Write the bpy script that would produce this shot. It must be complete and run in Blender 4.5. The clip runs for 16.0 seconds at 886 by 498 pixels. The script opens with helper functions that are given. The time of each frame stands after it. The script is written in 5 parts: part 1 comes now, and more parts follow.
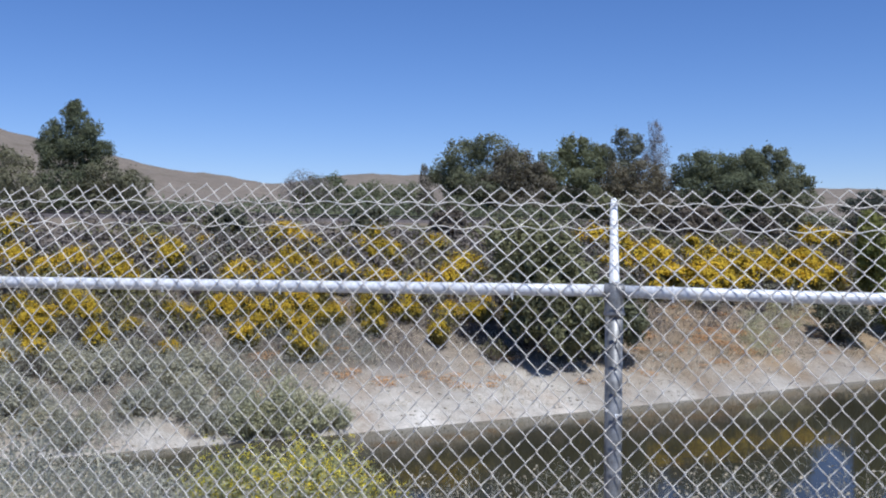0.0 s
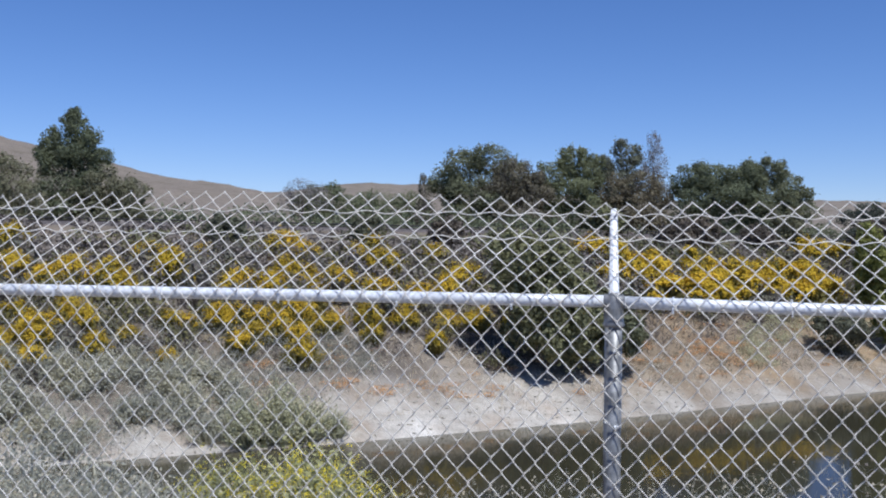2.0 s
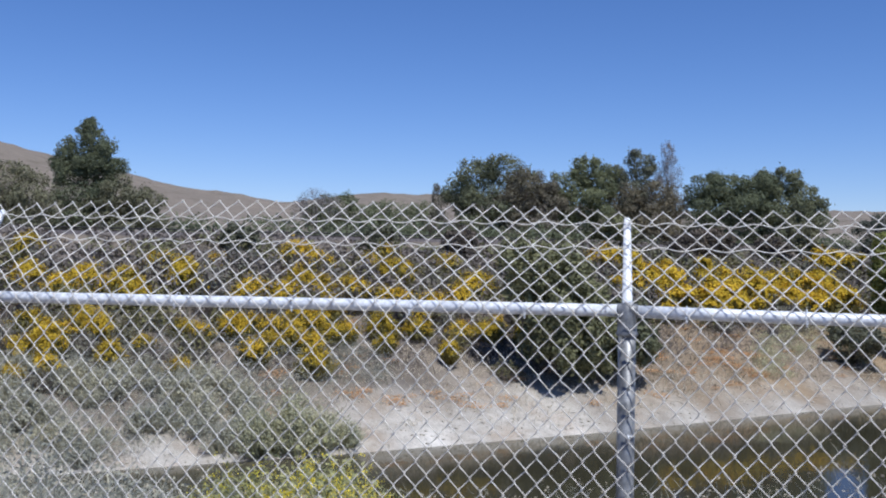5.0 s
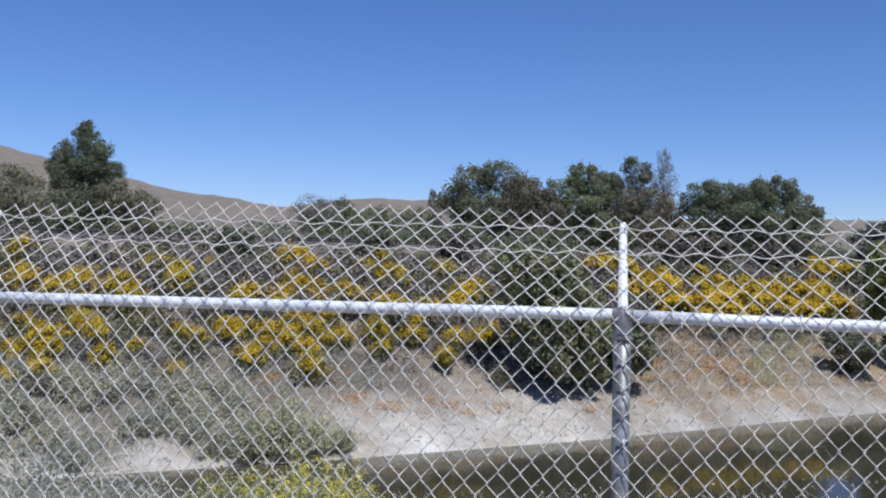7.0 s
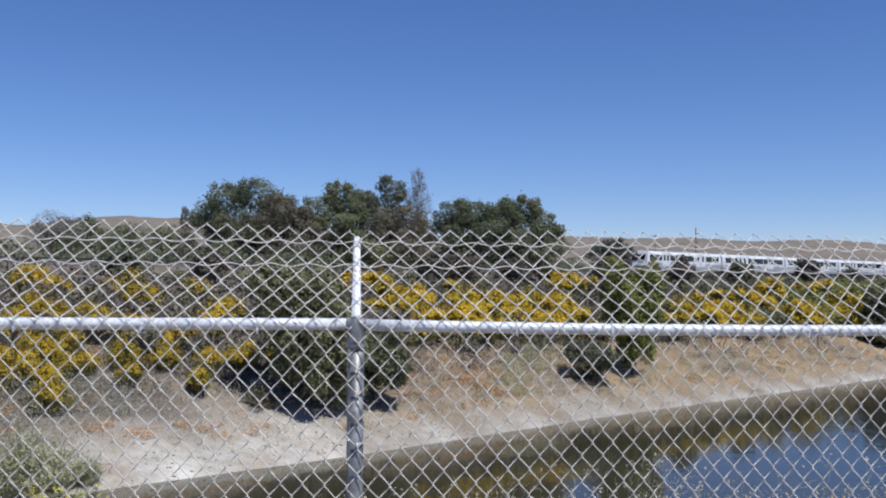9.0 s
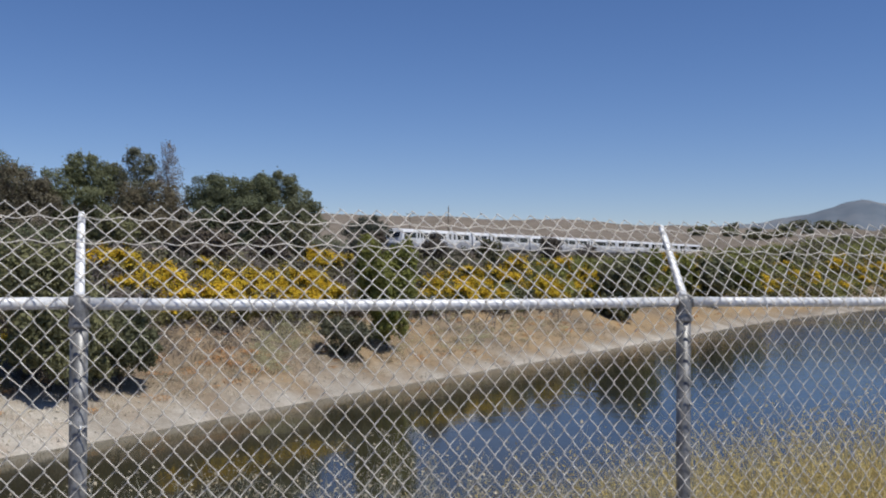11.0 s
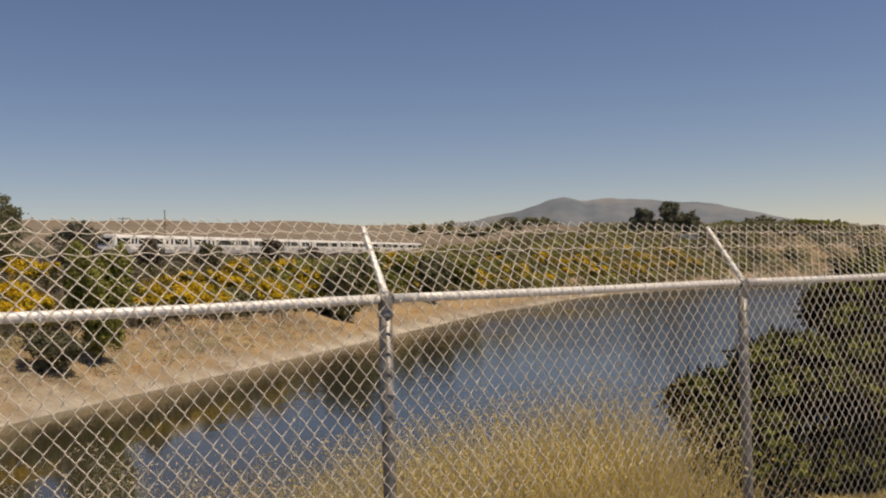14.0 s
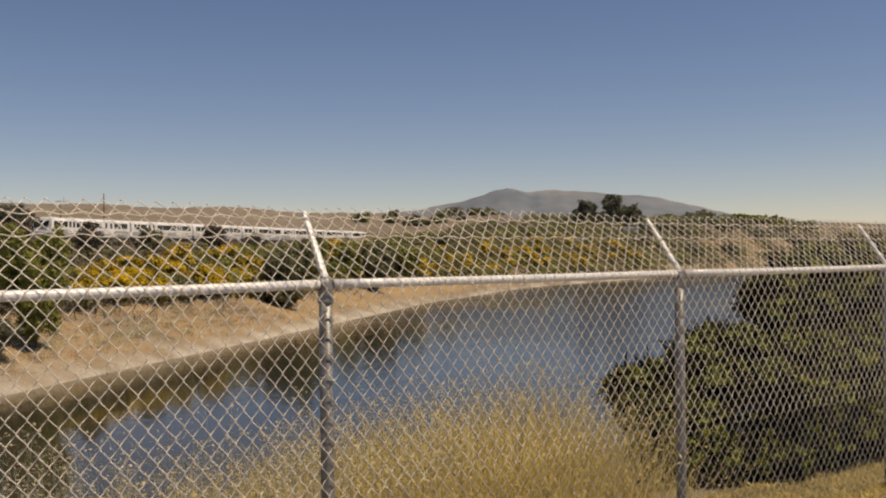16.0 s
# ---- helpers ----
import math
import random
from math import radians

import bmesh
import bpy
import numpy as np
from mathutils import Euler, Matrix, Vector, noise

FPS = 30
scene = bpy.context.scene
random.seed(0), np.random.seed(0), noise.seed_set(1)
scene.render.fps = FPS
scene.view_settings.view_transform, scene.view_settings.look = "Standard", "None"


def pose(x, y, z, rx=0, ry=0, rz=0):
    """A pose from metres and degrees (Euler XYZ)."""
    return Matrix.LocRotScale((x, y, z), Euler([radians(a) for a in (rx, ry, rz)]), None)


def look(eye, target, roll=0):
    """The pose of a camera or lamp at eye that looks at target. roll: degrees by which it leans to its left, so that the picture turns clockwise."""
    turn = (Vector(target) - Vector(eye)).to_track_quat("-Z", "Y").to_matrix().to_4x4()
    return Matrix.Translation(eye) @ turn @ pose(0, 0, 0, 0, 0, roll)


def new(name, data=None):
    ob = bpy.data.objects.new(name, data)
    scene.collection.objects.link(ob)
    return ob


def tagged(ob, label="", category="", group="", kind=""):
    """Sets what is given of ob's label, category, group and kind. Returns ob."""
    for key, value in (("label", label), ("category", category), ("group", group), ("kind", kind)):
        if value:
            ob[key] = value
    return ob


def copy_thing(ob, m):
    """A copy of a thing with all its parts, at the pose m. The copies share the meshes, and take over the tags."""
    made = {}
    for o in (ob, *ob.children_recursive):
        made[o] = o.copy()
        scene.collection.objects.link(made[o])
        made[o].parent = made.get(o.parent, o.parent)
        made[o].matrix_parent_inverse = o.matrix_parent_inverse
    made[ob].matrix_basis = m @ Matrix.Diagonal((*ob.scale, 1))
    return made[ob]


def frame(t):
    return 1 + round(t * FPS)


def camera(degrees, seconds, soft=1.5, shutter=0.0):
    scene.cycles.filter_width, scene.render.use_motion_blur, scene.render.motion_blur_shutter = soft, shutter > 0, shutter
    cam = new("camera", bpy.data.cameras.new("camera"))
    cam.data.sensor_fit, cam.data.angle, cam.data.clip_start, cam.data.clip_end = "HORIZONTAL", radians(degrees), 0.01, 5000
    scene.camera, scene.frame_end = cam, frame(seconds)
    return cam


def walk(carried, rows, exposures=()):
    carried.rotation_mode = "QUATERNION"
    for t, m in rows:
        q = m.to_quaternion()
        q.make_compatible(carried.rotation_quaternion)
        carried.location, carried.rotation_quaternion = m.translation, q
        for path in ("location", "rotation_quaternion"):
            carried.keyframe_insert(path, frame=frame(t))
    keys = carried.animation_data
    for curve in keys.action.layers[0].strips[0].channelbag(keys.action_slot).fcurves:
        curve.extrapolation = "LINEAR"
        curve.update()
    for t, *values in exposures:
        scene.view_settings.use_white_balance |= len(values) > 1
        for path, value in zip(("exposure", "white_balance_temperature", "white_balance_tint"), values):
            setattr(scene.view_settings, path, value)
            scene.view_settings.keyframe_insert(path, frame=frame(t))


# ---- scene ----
cam = camera(48.65, 16.0, soft=2.1)
PATH = [
    (0, pose(-0.009, -3.426, 1.914, 89.27, -0.37, 9.17)),
    (0.5, pose(-0.010, -3.421, 1.915, 88.99, -0.82, 9.53)),
    (1, pose(-0.011, -3.417, 1.913, 89.25, -0.83, 9.28)),
    (1.5, pose(-0.013, -3.412, 1.916, 89.52, -0.80, 9.25)),
    (2, pose(-0.014, -3.416, 1.914, 89.83, -0.72, 9.08)),
    (2.5, pose(-0.013, -3.413, 1.915, 89.62, -0.60, 9.82)),
    (3, pose(-0.016, -3.417, 1.915, 89.64, -0.97, 9.63)),
    (3.5, pose(-0.014, -3.416, 1.915, 89.92, -0.67, 10.35)),
    (4, pose(-0.012, -3.415, 1.914, 90.24, -0.89, 10.05)),
    (4.2, pose(-0.015, -3.417, 1.915, 90.13, -0.84, 9.76)),
    (6.3, pose(-0.008, -3.418, 1.899, 90.98, -0.77, 10.05)),
    (6.5, pose(-0.011, -3.421, 1.902, 90.73, -0.80, 9.82)),
    (7, pose(-0.013, -3.423, 1.900, 90.76, -1.22, 9.61)),
    (7.5, pose(-0.004, -3.432, 1.895, 90.86, -1.37, 8.64)),
    (8, pose(0.017, -3.502, 1.883, 91.69, -0.75, 4.69)),
    (8.5, pose(0.040, -3.576, 1.882, 91.79, -0.58, 0.06)),
    (9, pose(0.072, -3.558, 1.881, 92.00, -0.36, -4.48)),
    (9.5, pose(0.096, -3.559, 1.878, 91.59, -0.39, -9.11)),
    (10, pose(0.119, -3.568, 1.879, 91.42, 0.16, -12.27)),
    (10.2, pose(0.133, -3.575, 1.881, 91.22, 0.00, -13.50)),
    (12.3, pose(0.149, -3.711, 1.881, 90.32, 0.61, -27.12)),
    (12.5, pose(0.135, -3.723, 1.875, 90.28, 0.77, -28.36)),
    (13, pose(0.143, -3.732, 1.877, 90.41, 0.85, -30.79)),
    (13.5, pose(0.154, -3.750, 1.876, 90.32, 1.09, -33.90)),
    (14, pose(0.159, -3.764, 1.882, 90.64, 1.54, -34.70)),
    (14.5, pose(0.161, -3.766, 1.878, 90.55, 1.39, -36.08)),
    (15, pose(0.165, -3.770, 1.882, 90.66, 0.61, -38.14)),
    (15.5, pose(0.167, -3.776, 1.876, 90.40, 1.11, -37.98)),
    (16, pose(0.168, -3.774, 1.870, 89.95, 0.67, -37.96)),
]
EXPOSURES = ((0, 0.0, 5800, 10), (7.0, 0.0, 5800, 10), (7.5, -0.08, 5850, 10), (9.2, -0.06, 6000, 9.5), (10.2, -0.22, 6000, 8), (12.3, -0.25, 8200, 11.5), (16, -0.22, 9700, 13.5))
walk(cam, PATH, EXPOSURES)
# ---- light ----
SUN_EL, SUN_AZ = 62.0, -140.0   # degrees; azimuth from +y, positive to the left
world = bpy.data.worlds.new("sky")
scene.world = world
world.use_nodes = True
wn, wl = world.node_tree.nodes, world.node_tree.links
sky = wn.new("ShaderNodeTexSky")
sky.sky_type = "NISHITA"
sky.sun_disc = False
sky.sun_elevation = radians(SUN_EL)
sky.sun_rotation = radians(-SUN_AZ)
sky.altitude = 1500
sky.air_density, sky.dust_density, sky.ozone_density = 1.0, 0.05, 3.0
wn["Background"].inputs["Strength"].default_value = 0.096
vivid = wn.new("ShaderNodeHueSaturation")
vivid.inputs["Saturation"].default_value = 1.12
tone = wn.new("ShaderNodeMix")
tone.data_type, tone.blend_type = "RGBA", "MULTIPLY"
tone.inputs[0].default_value = 1.0
tone.inputs[7].default_value = (0.985, 0.962, 1.13, 1)
wl.new(sky.outputs["Color"], tone.inputs[6])
wl.new(tone.outputs[2], vivid.inputs["Color"])
wl.new(vivid.outputs["Color"], wn["Background"].inputs["Color"])
sun = new("sun", bpy.data.lights.new("sun", "SUN"))
sun.data.energy, sun.data.angle, sun.data.color = 4.4, radians(0.5), (1.0, 0.96, 0.9)
SUN_DIR = Vector((-math.sin(radians(SUN_AZ)) * math.cos(radians(SUN_EL)), math.cos(radians(SUN_AZ)) * math.cos(radians(SUN_EL)), math.sin(radians(SUN_EL))))
sun.matrix_world = look(SUN_DIR * 60, (0, 0, 0))

# ---- materials ----
def rgb(c):
    return (c[0], c[1], c[2], 1.0)


def base_mat(name, rough=0.8, metal=0.0):
    m = bpy.data.materials.new(name)
    m.use_nodes = True
    b = m.node_tree.nodes["Principled BSDF"]
    b.inputs["Roughness"].default_value = rough
    b.inputs["Metallic"].default_value = metal
    return m, m.node_tree.nodes, m.node_tree.links, b


def noise_node(n, l, scale, detail=4.0, coord="Object"):
    tc, tx = n.new("ShaderNodeTexCoord"), n.new("ShaderNodeTexNoise")
    tx.inputs["Scale"].default_value, tx.inputs["Detail"].default_value = scale, detail
    l.new(tc.outputs[coord], tx.inputs["Vector"])
    return tx


def ramp(n, l, src, stops):
    r = n.new("ShaderNodeValToRGB")
    e = r.color_ramp.elements
    e[0].position, e[0].color = stops[0][0], rgb(stops[0][1])
    e[1].position, e[1].color = stops[-1][0], rgb(stops[-1][1])
    for pos, col in stops[1:-1]:
        e.new(pos).color = rgb(col)
    l.new(src, r.inputs["Fac"])
    return r


def mixed(n, l, fac, a, b, mode="MIX"):
    x = n.new("ShaderNodeMix")
    x.data_type, x.blend_type = "RGBA", mode
    for sock, v in ((x.inputs[0], fac), (x.inputs[6], a), (x.inputs[7], b)):
        if isinstance(v, (int, float)):
            sock.default_value = v
        elif isinstance(v, tuple):
            sock.default_value = rgb(v)
        else:
            l.new(v, sock)
    return x.outputs[2]


def bumped(n, l, b, src, strength, dist):
    k = n.new("ShaderNodeBump")
    k.inputs["Strength"].default_value, k.inputs["Distance"].default_value = strength, dist
    l.new(src, k.inputs["Height"])
    l.new(k.outputs["Normal"], b.inputs["Normal"])


def surface(name, dark, light, scale=8.0, rough=0.8, metal=0.0, bump=0.3, dist=0.01, fine=9.0):
    """A solid with stains at one scale and grain at a finer one."""
    m, n, l, b = base_mat(name, rough, metal)
    big, small = noise_node(n, l, scale), noise_node(n, l, scale * fine, 3)
    c = ramp(n, l, big.outputs["Fac"], ((0.3, dark), (0.7, light))).outputs["Color"]
    g = ramp(n, l, small.outputs["Fac"], ((0.3, (0.75, 0.75, 0.75)), (0.7, (1.1, 1.1, 1.1)))).outputs["Color"]
    l.new(mixed(n, l, 1.0, c, g, "MULTIPLY"), b.inputs["Base Color"])
    bumped(n, l, b, small.outputs["Fac"], bump, dist)
    return m


def foliage(name, dark, light, rough=0.65, through_light=0.25):
    """Leaves or twigs that differ piece by piece and plant by plant."""
    m, n, l, b = base_mat(name, 0.5 + rough * 0.5)
    geo, info = n.new("ShaderNodeNewGeometry"), n.new("ShaderNodeObjectInfo")
    c = ramp(n, l, geo.outputs["Random Per Island"], ((0.0, dark), (1.0, light))).outputs["Color"]
    v = ramp(n, l, info.outputs["Random"], ((0.0, (0.8, 0.82, 0.86)), (1.0, (1.18, 1.14, 1.06)))).outputs["Color"]
    col = mixed(n, l, 1.0, c, v, "MULTIPLY")
    l.new(col, b.inputs["Base Color"])
    b.inputs["Specular IOR Level"].default_value = 0.08
    t, s = n.new("ShaderNodeBsdfTranslucent"), n.new("ShaderNodeMixShader")
    l.new(col, t.inputs["Color"])
    s.inputs["Fac"].default_value = through_light
    l.new(b.outputs[0], s.inputs[1])
    l.new(t.outputs[0], s.inputs[2])
    l.new(s.outputs[0], n["Material Output"].inputs["Surface"])
    return m


M_GALV = surface("galvanised_steel", (0.12, 0.12, 0.12), (0.36, 0.358, 0.35), 22, 0.45, 0.3, 0.15, 0.001)
M_RAIL = surface("bright_steel_tube", (0.71, 0.72, 0.73), (0.88, 0.885, 0.88), 9, 0.4, 0.05, 0.1, 0.001)
M_WIRE = surface("fence_wire", (0.72, 0.67, 0.585), (0.89, 0.835, 0.745), 5, 0.5, 0.0, 0.1, 0.0005)
M_BARK = surface("bark", (0.09, 0.07, 0.055), (0.2, 0.16, 0.13), 3, 0.9, 0.0, 0.8, 0.03)
M_TWIG = foliage("dry_twigs", (0.175, 0.152, 0.135), (0.262, 0.228, 0.2), 0.9, 0.05)
M_SAGE = foliage("sage_leaves", (0.43, 0.415, 0.32), (0.58, 0.56, 0.44), 0.9, 0.45)
M_DULL = foliage("slope_sage_leaves", (0.17, 0.165, 0.125), (0.27, 0.26, 0.2), 0.85, 0.1)
M_OLIVE = foliage("broom_stems", (0.125, 0.12, 0.058), (0.235, 0.215, 0.1), 0.8, 0.12)
M_WAND = foliage("broom_wands", (0.17, 0.15, 0.055), (0.31, 0.265, 0.09), 0.8, 0.2)
M_YELLOW = foliage("yellow_blossom", (0.44, 0.3, 0.03), (0.76, 0.55, 0.06), 0.7, 0.25)
M_MUSTARD = foliage("mustard_blossom", (0.72, 0.58, 0.04), (0.93, 0.82, 0.12), 0.7, 0.3)
M_GREEN = foliage("bush_leaves", (0.18, 0.18, 0.1), (0.28, 0.282, 0.155), 0.55, 0.28)
M_DARKGREEN = foliage("pine_leaves", (0.125, 0.134, 0.1), (0.205, 0.213, 0.158), 0.6, 0.28)
M_OLIVETREE = foliage("tree_leaves", (0.19, 0.2, 0.12), (0.285, 0.295, 0.18), 0.6, 0.38)
M_BROWNTREE = foliage("brown_tree_leaves", (0.19, 0.168, 0.115), (0.27, 0.236, 0.165), 0.8, 0.3)
M_FRESH = foliage("fresh_leaves", (0.2, 0.215, 0.065), (0.38, 0.385, 0.13), 0.55, 0.42)
M_GREYTREE = foliage("grey_tree_leaves", (0.155, 0.155, 0.1), (0.23, 0.226, 0.15), 0.8, 0.28)
M_WISP = foliage("wispy_twigs", (0.27, 0.24, 0.21), (0.4, 0.355, 0.31), 0.9, 0.2)
M_BRUSH = foliage("brown_shrub_leaves", (0.125, 0.105, 0.085), (0.195, 0.165, 0.135), 0.85, 0.12)
M_TREEGREEN = foliage("green_tree_leaves", (0.165, 0.183, 0.108), (0.25, 0.268, 0.16), 0.65, 0.4)
M_POND = foliage("pond_bush_leaves", (0.092, 0.107, 0.021), (0.255, 0.276, 0.061), 0.6, 0.05)
M_SAGEGREEN = foliage("olive_sage_leaves", (0.4, 0.395, 0.26), (0.56, 0.55, 0.38), 0.85, 0.42)
M_MUSTARDLEAF = foliage("mustard_leaves", (0.31, 0.315, 0.15), (0.47, 0.465, 0.25), 0.7, 0.35)
M_STRAW = foliage("dry_grass", (0.57, 0.44, 0.15), (0.93, 0.77, 0.36), 0.8, 0.4)
M_STRAWPALE = foliage("bleached_grass", (0.46, 0.41, 0.32), (0.68, 0.61, 0.49), 0.85, 0.2)
M_SEED = foliage("pale_seed_heads", (0.34, 0.3, 0.22), (0.54, 0.48, 0.37), 0.85, 0.2)
M_RUST = foliage("rust_weeds", (0.46, 0.27, 0.13), (0.62, 0.39, 0.21), 0.85, 0.15)
M_WHITE = surface("white_train_paint", (0.78, 0.78, 0.78), (0.86, 0.86, 0.85), 0.8, 0.4, 0.0, 0.05, 0.002)
M_SKIRT = surface("grey_train_metal", (0.4, 0.4, 0.41), (0.5, 0.5, 0.51), 1.2, 0.5, 0.2, 0.1, 0.002)
M_UNDER = surface("dark_underframe", (0.025, 0.022, 0.022), (0.06, 0.055, 0.05), 2, 0.92)
M_PALE = surface("weathered_concrete", (0.42, 0.41, 0.39), (0.55, 0.54, 0.51), 0.5, 0.85)
M_BALLAST = surface("ballast_stone", (0.085, 0.07, 0.066), (0.17, 0.145, 0.135), 3.0, 0.95, 0.0, 1.0, 0.06)
M_STEEL = surface("rail_steel", (0.1, 0.085, 0.075), (0.2, 0.17, 0.15), 2, 0.5, 0.7)
M_POLE = surface("weathered_pole_wood", (0.08, 0.065, 0.05), (0.16, 0.13, 0.1), 2, 0.9)

# near-black stems and core twigs: shade of the bush hollows put into colour
M_TWIGSHADE = foliage("shade_dark_twigs", (0.016, 0.014, 0.01), (0.042, 0.036, 0.025), 0.9, 0.0)
M_CLOD = surface("dry_clods", (0.38, 0.33, 0.26), (0.62, 0.57, 0.48), 1.5, 0.95)
M_GLASS, gn, gl, gb = base_mat("dark_window_glass", 0.06)
gb.inputs["Base Color"].default_value = (0.012, 0.014, 0.017, 1)

M_WATER, gn, gl, gb = base_mat("pond_water", 0.05)
gb.inputs["IOR"].default_value = 1.33
murk = noise_node(gn, gl, 0.06, 3)
shoal = gn.new("ShaderNodeAttribute")
shoal.attribute_name = "shoal"
deep = ramp(gn, gl, murk.outputs["Fac"], ((0.35, (0.017, 0.017, 0.012)), (0.7, (0.028, 0.027, 0.018)))).outputs["Color"]
shallow = ramp(gn, gl, murk.outputs["Fac"], ((0.35, (0.036, 0.033, 0.02)), (0.7, (0.054, 0.049, 0.03)))).outputs["Color"]
ruff = gn.new("ShaderNodeAttribute")
ruff.attribute_name = "ruffle"
depth = ramp(gn, gl, ruff.outputs["Fac"], ((0.0, (0, 0, 0)), (0.3, (1, 1, 1)))).outputs["Color"]
gl.new(mixed(gn, gl, shoal.outputs["Fac"], mixed(gn, gl, depth, shallow, deep), (0.17, 0.15, 0.1)), gb.inputs["Base Color"])
swell, rip = noise_node(gn, gl, 0.6, 2), noise_node(gn, gl, 3.5, 3)
add = gn.new("ShaderNodeMath")
add.operation = "MULTIPLY_ADD"
add.inputs[1].default_value = 0.25
gl.new(rip.outputs["Fac"], add.inputs[0])
gl.new(swell.outputs["Fac"], add.inputs[2])
bumped(gn, gl, gb, add.outputs[0], 0.42, 0.07)
wind = noise_node(gn, gl, 0.035, 3)
gust = gn.new("ShaderNodeMath")
gust.operation = "MULTIPLY"
gl.new(ruff.outputs["Fac"], gust.inputs[0])
gl.new(ramp(gn, gl, wind.outputs["Fac"], ((0.35, (0.55, 0.55, 0.55)), (0.65, (1, 1, 1)))).outputs["Color"], gust.inputs[1])
st = ramp(gn, gl, gust.outputs[0], ((0.0, (0.12, 0.12, 0.12)), (0.35, (0.42, 0.42, 0.42)), (1.0, (1, 1, 1))))
gl.new(st.outputs["Color"], gb.inputs["Normal"].links[0].from_node.inputs["Strength"])
rg = ramp(gn, gl, gust.outputs[0], ((0.0, (0.05, 0.05, 0.05)), (0.5, (0.1, 0.1, 0.1)), (1.0, (0.22, 0.22, 0.22))))
gl.new(rg.outputs["Color"], gb.inputs["Roughness"])

M_GROUND, gn, gl, gb = base_mat("dry_earth", 0.95)
gb.inputs["Specular IOR Level"].default_value = 0.1
patch, grain, grit = noise_node(gn, gl, 0.16, 5), noise_node(gn, gl, 1.6, 5), noise_node(gn, gl, 14, 4)
soil = ramp(gn, gl, patch.outputs["Fac"], ((0.3, (0.12, 0.1, 0.08)), (0.5, (0.18, 0.15, 0.115)), (0.7, (0.26, 0.21, 0.155)))).outputs["Color"]
mud = ramp(gn, gl, grain.outputs["Fac"], ((0.3, (0.46, 0.425, 0.362)), (0.7, (0.64, 0.6, 0.525)))).outputs["Color"]
rusty = noise_node(gn, gl, 0.33, 4)
mud = mixed(gn, gl, ramp(gn, gl, rusty.outputs["Fac"], ((0.48, (0, 0, 0)), (0.66, (0.5, 0.5, 0.5)))).outputs["Color"], mud, (0.36, 0.26, 0.17))
gold = ramp(gn, gl, patch.outputs["Fac"], ((0.3, (0.2, 0.17, 0.136)), (0.7, (0.28, 0.237, 0.187)))).outputs["Color"]
dry = noise_node(gn, gl, 0.02, 6)
gold = mixed(gn, gl, ramp(gn, gl, dry.outputs["Fac"], ((0.45, (0, 0, 0)), (0.62, (0.6, 0.6, 0.6)))).outputs["Color"], gold, (0.215, 0.182, 0.148))
tuft = noise_node(gn, gl, 0.11, 5)
gold = mixed(gn, gl, ramp(gn, gl, tuft.outputs["Fac"], ((0.52, (0, 0, 0)), (0.68, (0.7, 0.7, 0.7)))).outputs["Color"], gold, (0.15, 0.128, 0.092))
a1, a2, a3 = (gn.new("ShaderNodeAttribute") for _ in range(3))
a1.attribute_name, a2.attribute_name, a3.attribute_name = "mud", "gold", "rust"
crust = ramp(gn, gl, a1.outputs["Fac"], ((0.92, (0, 0, 0)), (1.0, (0.55, 0.55, 0.55)))).outputs["Color"]
mud = mixed(gn, gl, crust, mud, (0.76, 0.725, 0.65))
col = mixed(gn, gl, a1.outputs["Fac"], soil, mud)
col = mixed(gn, gl, a2.outputs["Fac"], col, gold)
ochre = ramp(gn, gl, grain.outputs["Fac"], ((0.3, (0.32, 0.212, 0.108)), (0.7, (0.48, 0.352, 0.198)))).outputs["Color"]
col = mixed(gn, gl, a3.outputs["Fac"], col, ochre)
speck = ramp(gn, gl, grit.outputs["Fac"], ((0.3, (0.7, 0.69, 0.68)), (0.65, (1.12, 1.1, 1.08)))).outputs["Color"]
gl.new(mixed(gn, gl, 1.0, col, speck, "MULTIPLY"), gb.inputs["Base Color"])
bumped(gn, gl, gb, grain.outputs["Fac"], 0.8, 0.12)

# blue-grey distance haze is mixed into the ridge's base colour
M_MOUNT, gn, gl, gb = base_mat("haze_tinted_mountain", 1.0)
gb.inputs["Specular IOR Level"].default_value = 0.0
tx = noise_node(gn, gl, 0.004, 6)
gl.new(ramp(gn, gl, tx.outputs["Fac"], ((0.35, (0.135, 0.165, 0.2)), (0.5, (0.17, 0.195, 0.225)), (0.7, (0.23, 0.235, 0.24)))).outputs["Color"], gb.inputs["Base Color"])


# ---- builders ----


def mesh_np(name, verts, quads=None, tris=None, mat=None, smooth=False):
    me = bpy.data.meshes.new(name)
    verts = np.asarray(verts, np.float32).reshape(-1, 3)
    idx, sizes = [], []
    for f, k in ((quads, 4), (tris, 3)):
        if f is not None and len(f):
            f = np.asarray(f, np.int32).reshape(-1, k)
            idx.append(f.ravel())
            sizes.append(np.full(len(f), k, np.int32))
    idx, sizes = np.concatenate(idx), np.concatenate(sizes)
    me.vertices.add(len(verts))
    me.vertices.foreach_set("co", verts.ravel())
    me.loops.add(len(idx))
    me.loops.foreach_set("vertex_index", idx)
    me.polygons.add(len(sizes))
    me.polygons.foreach_set("loop_start", np.concatenate(([0], np.cumsum(sizes)[:-1])).astype(np.int32))
    me.update(calc_edges=True)
    if smooth:
        me.polygons.foreach_set("use_smooth", np.ones(len(sizes), bool))
    if mat:
        me.materials.append(mat)
    return me


def part(name, me, parent, label="", kind=""):
    ob = new(name, me)
    ob.parent = parent
    return tagged(ob, label, "", "", kind)


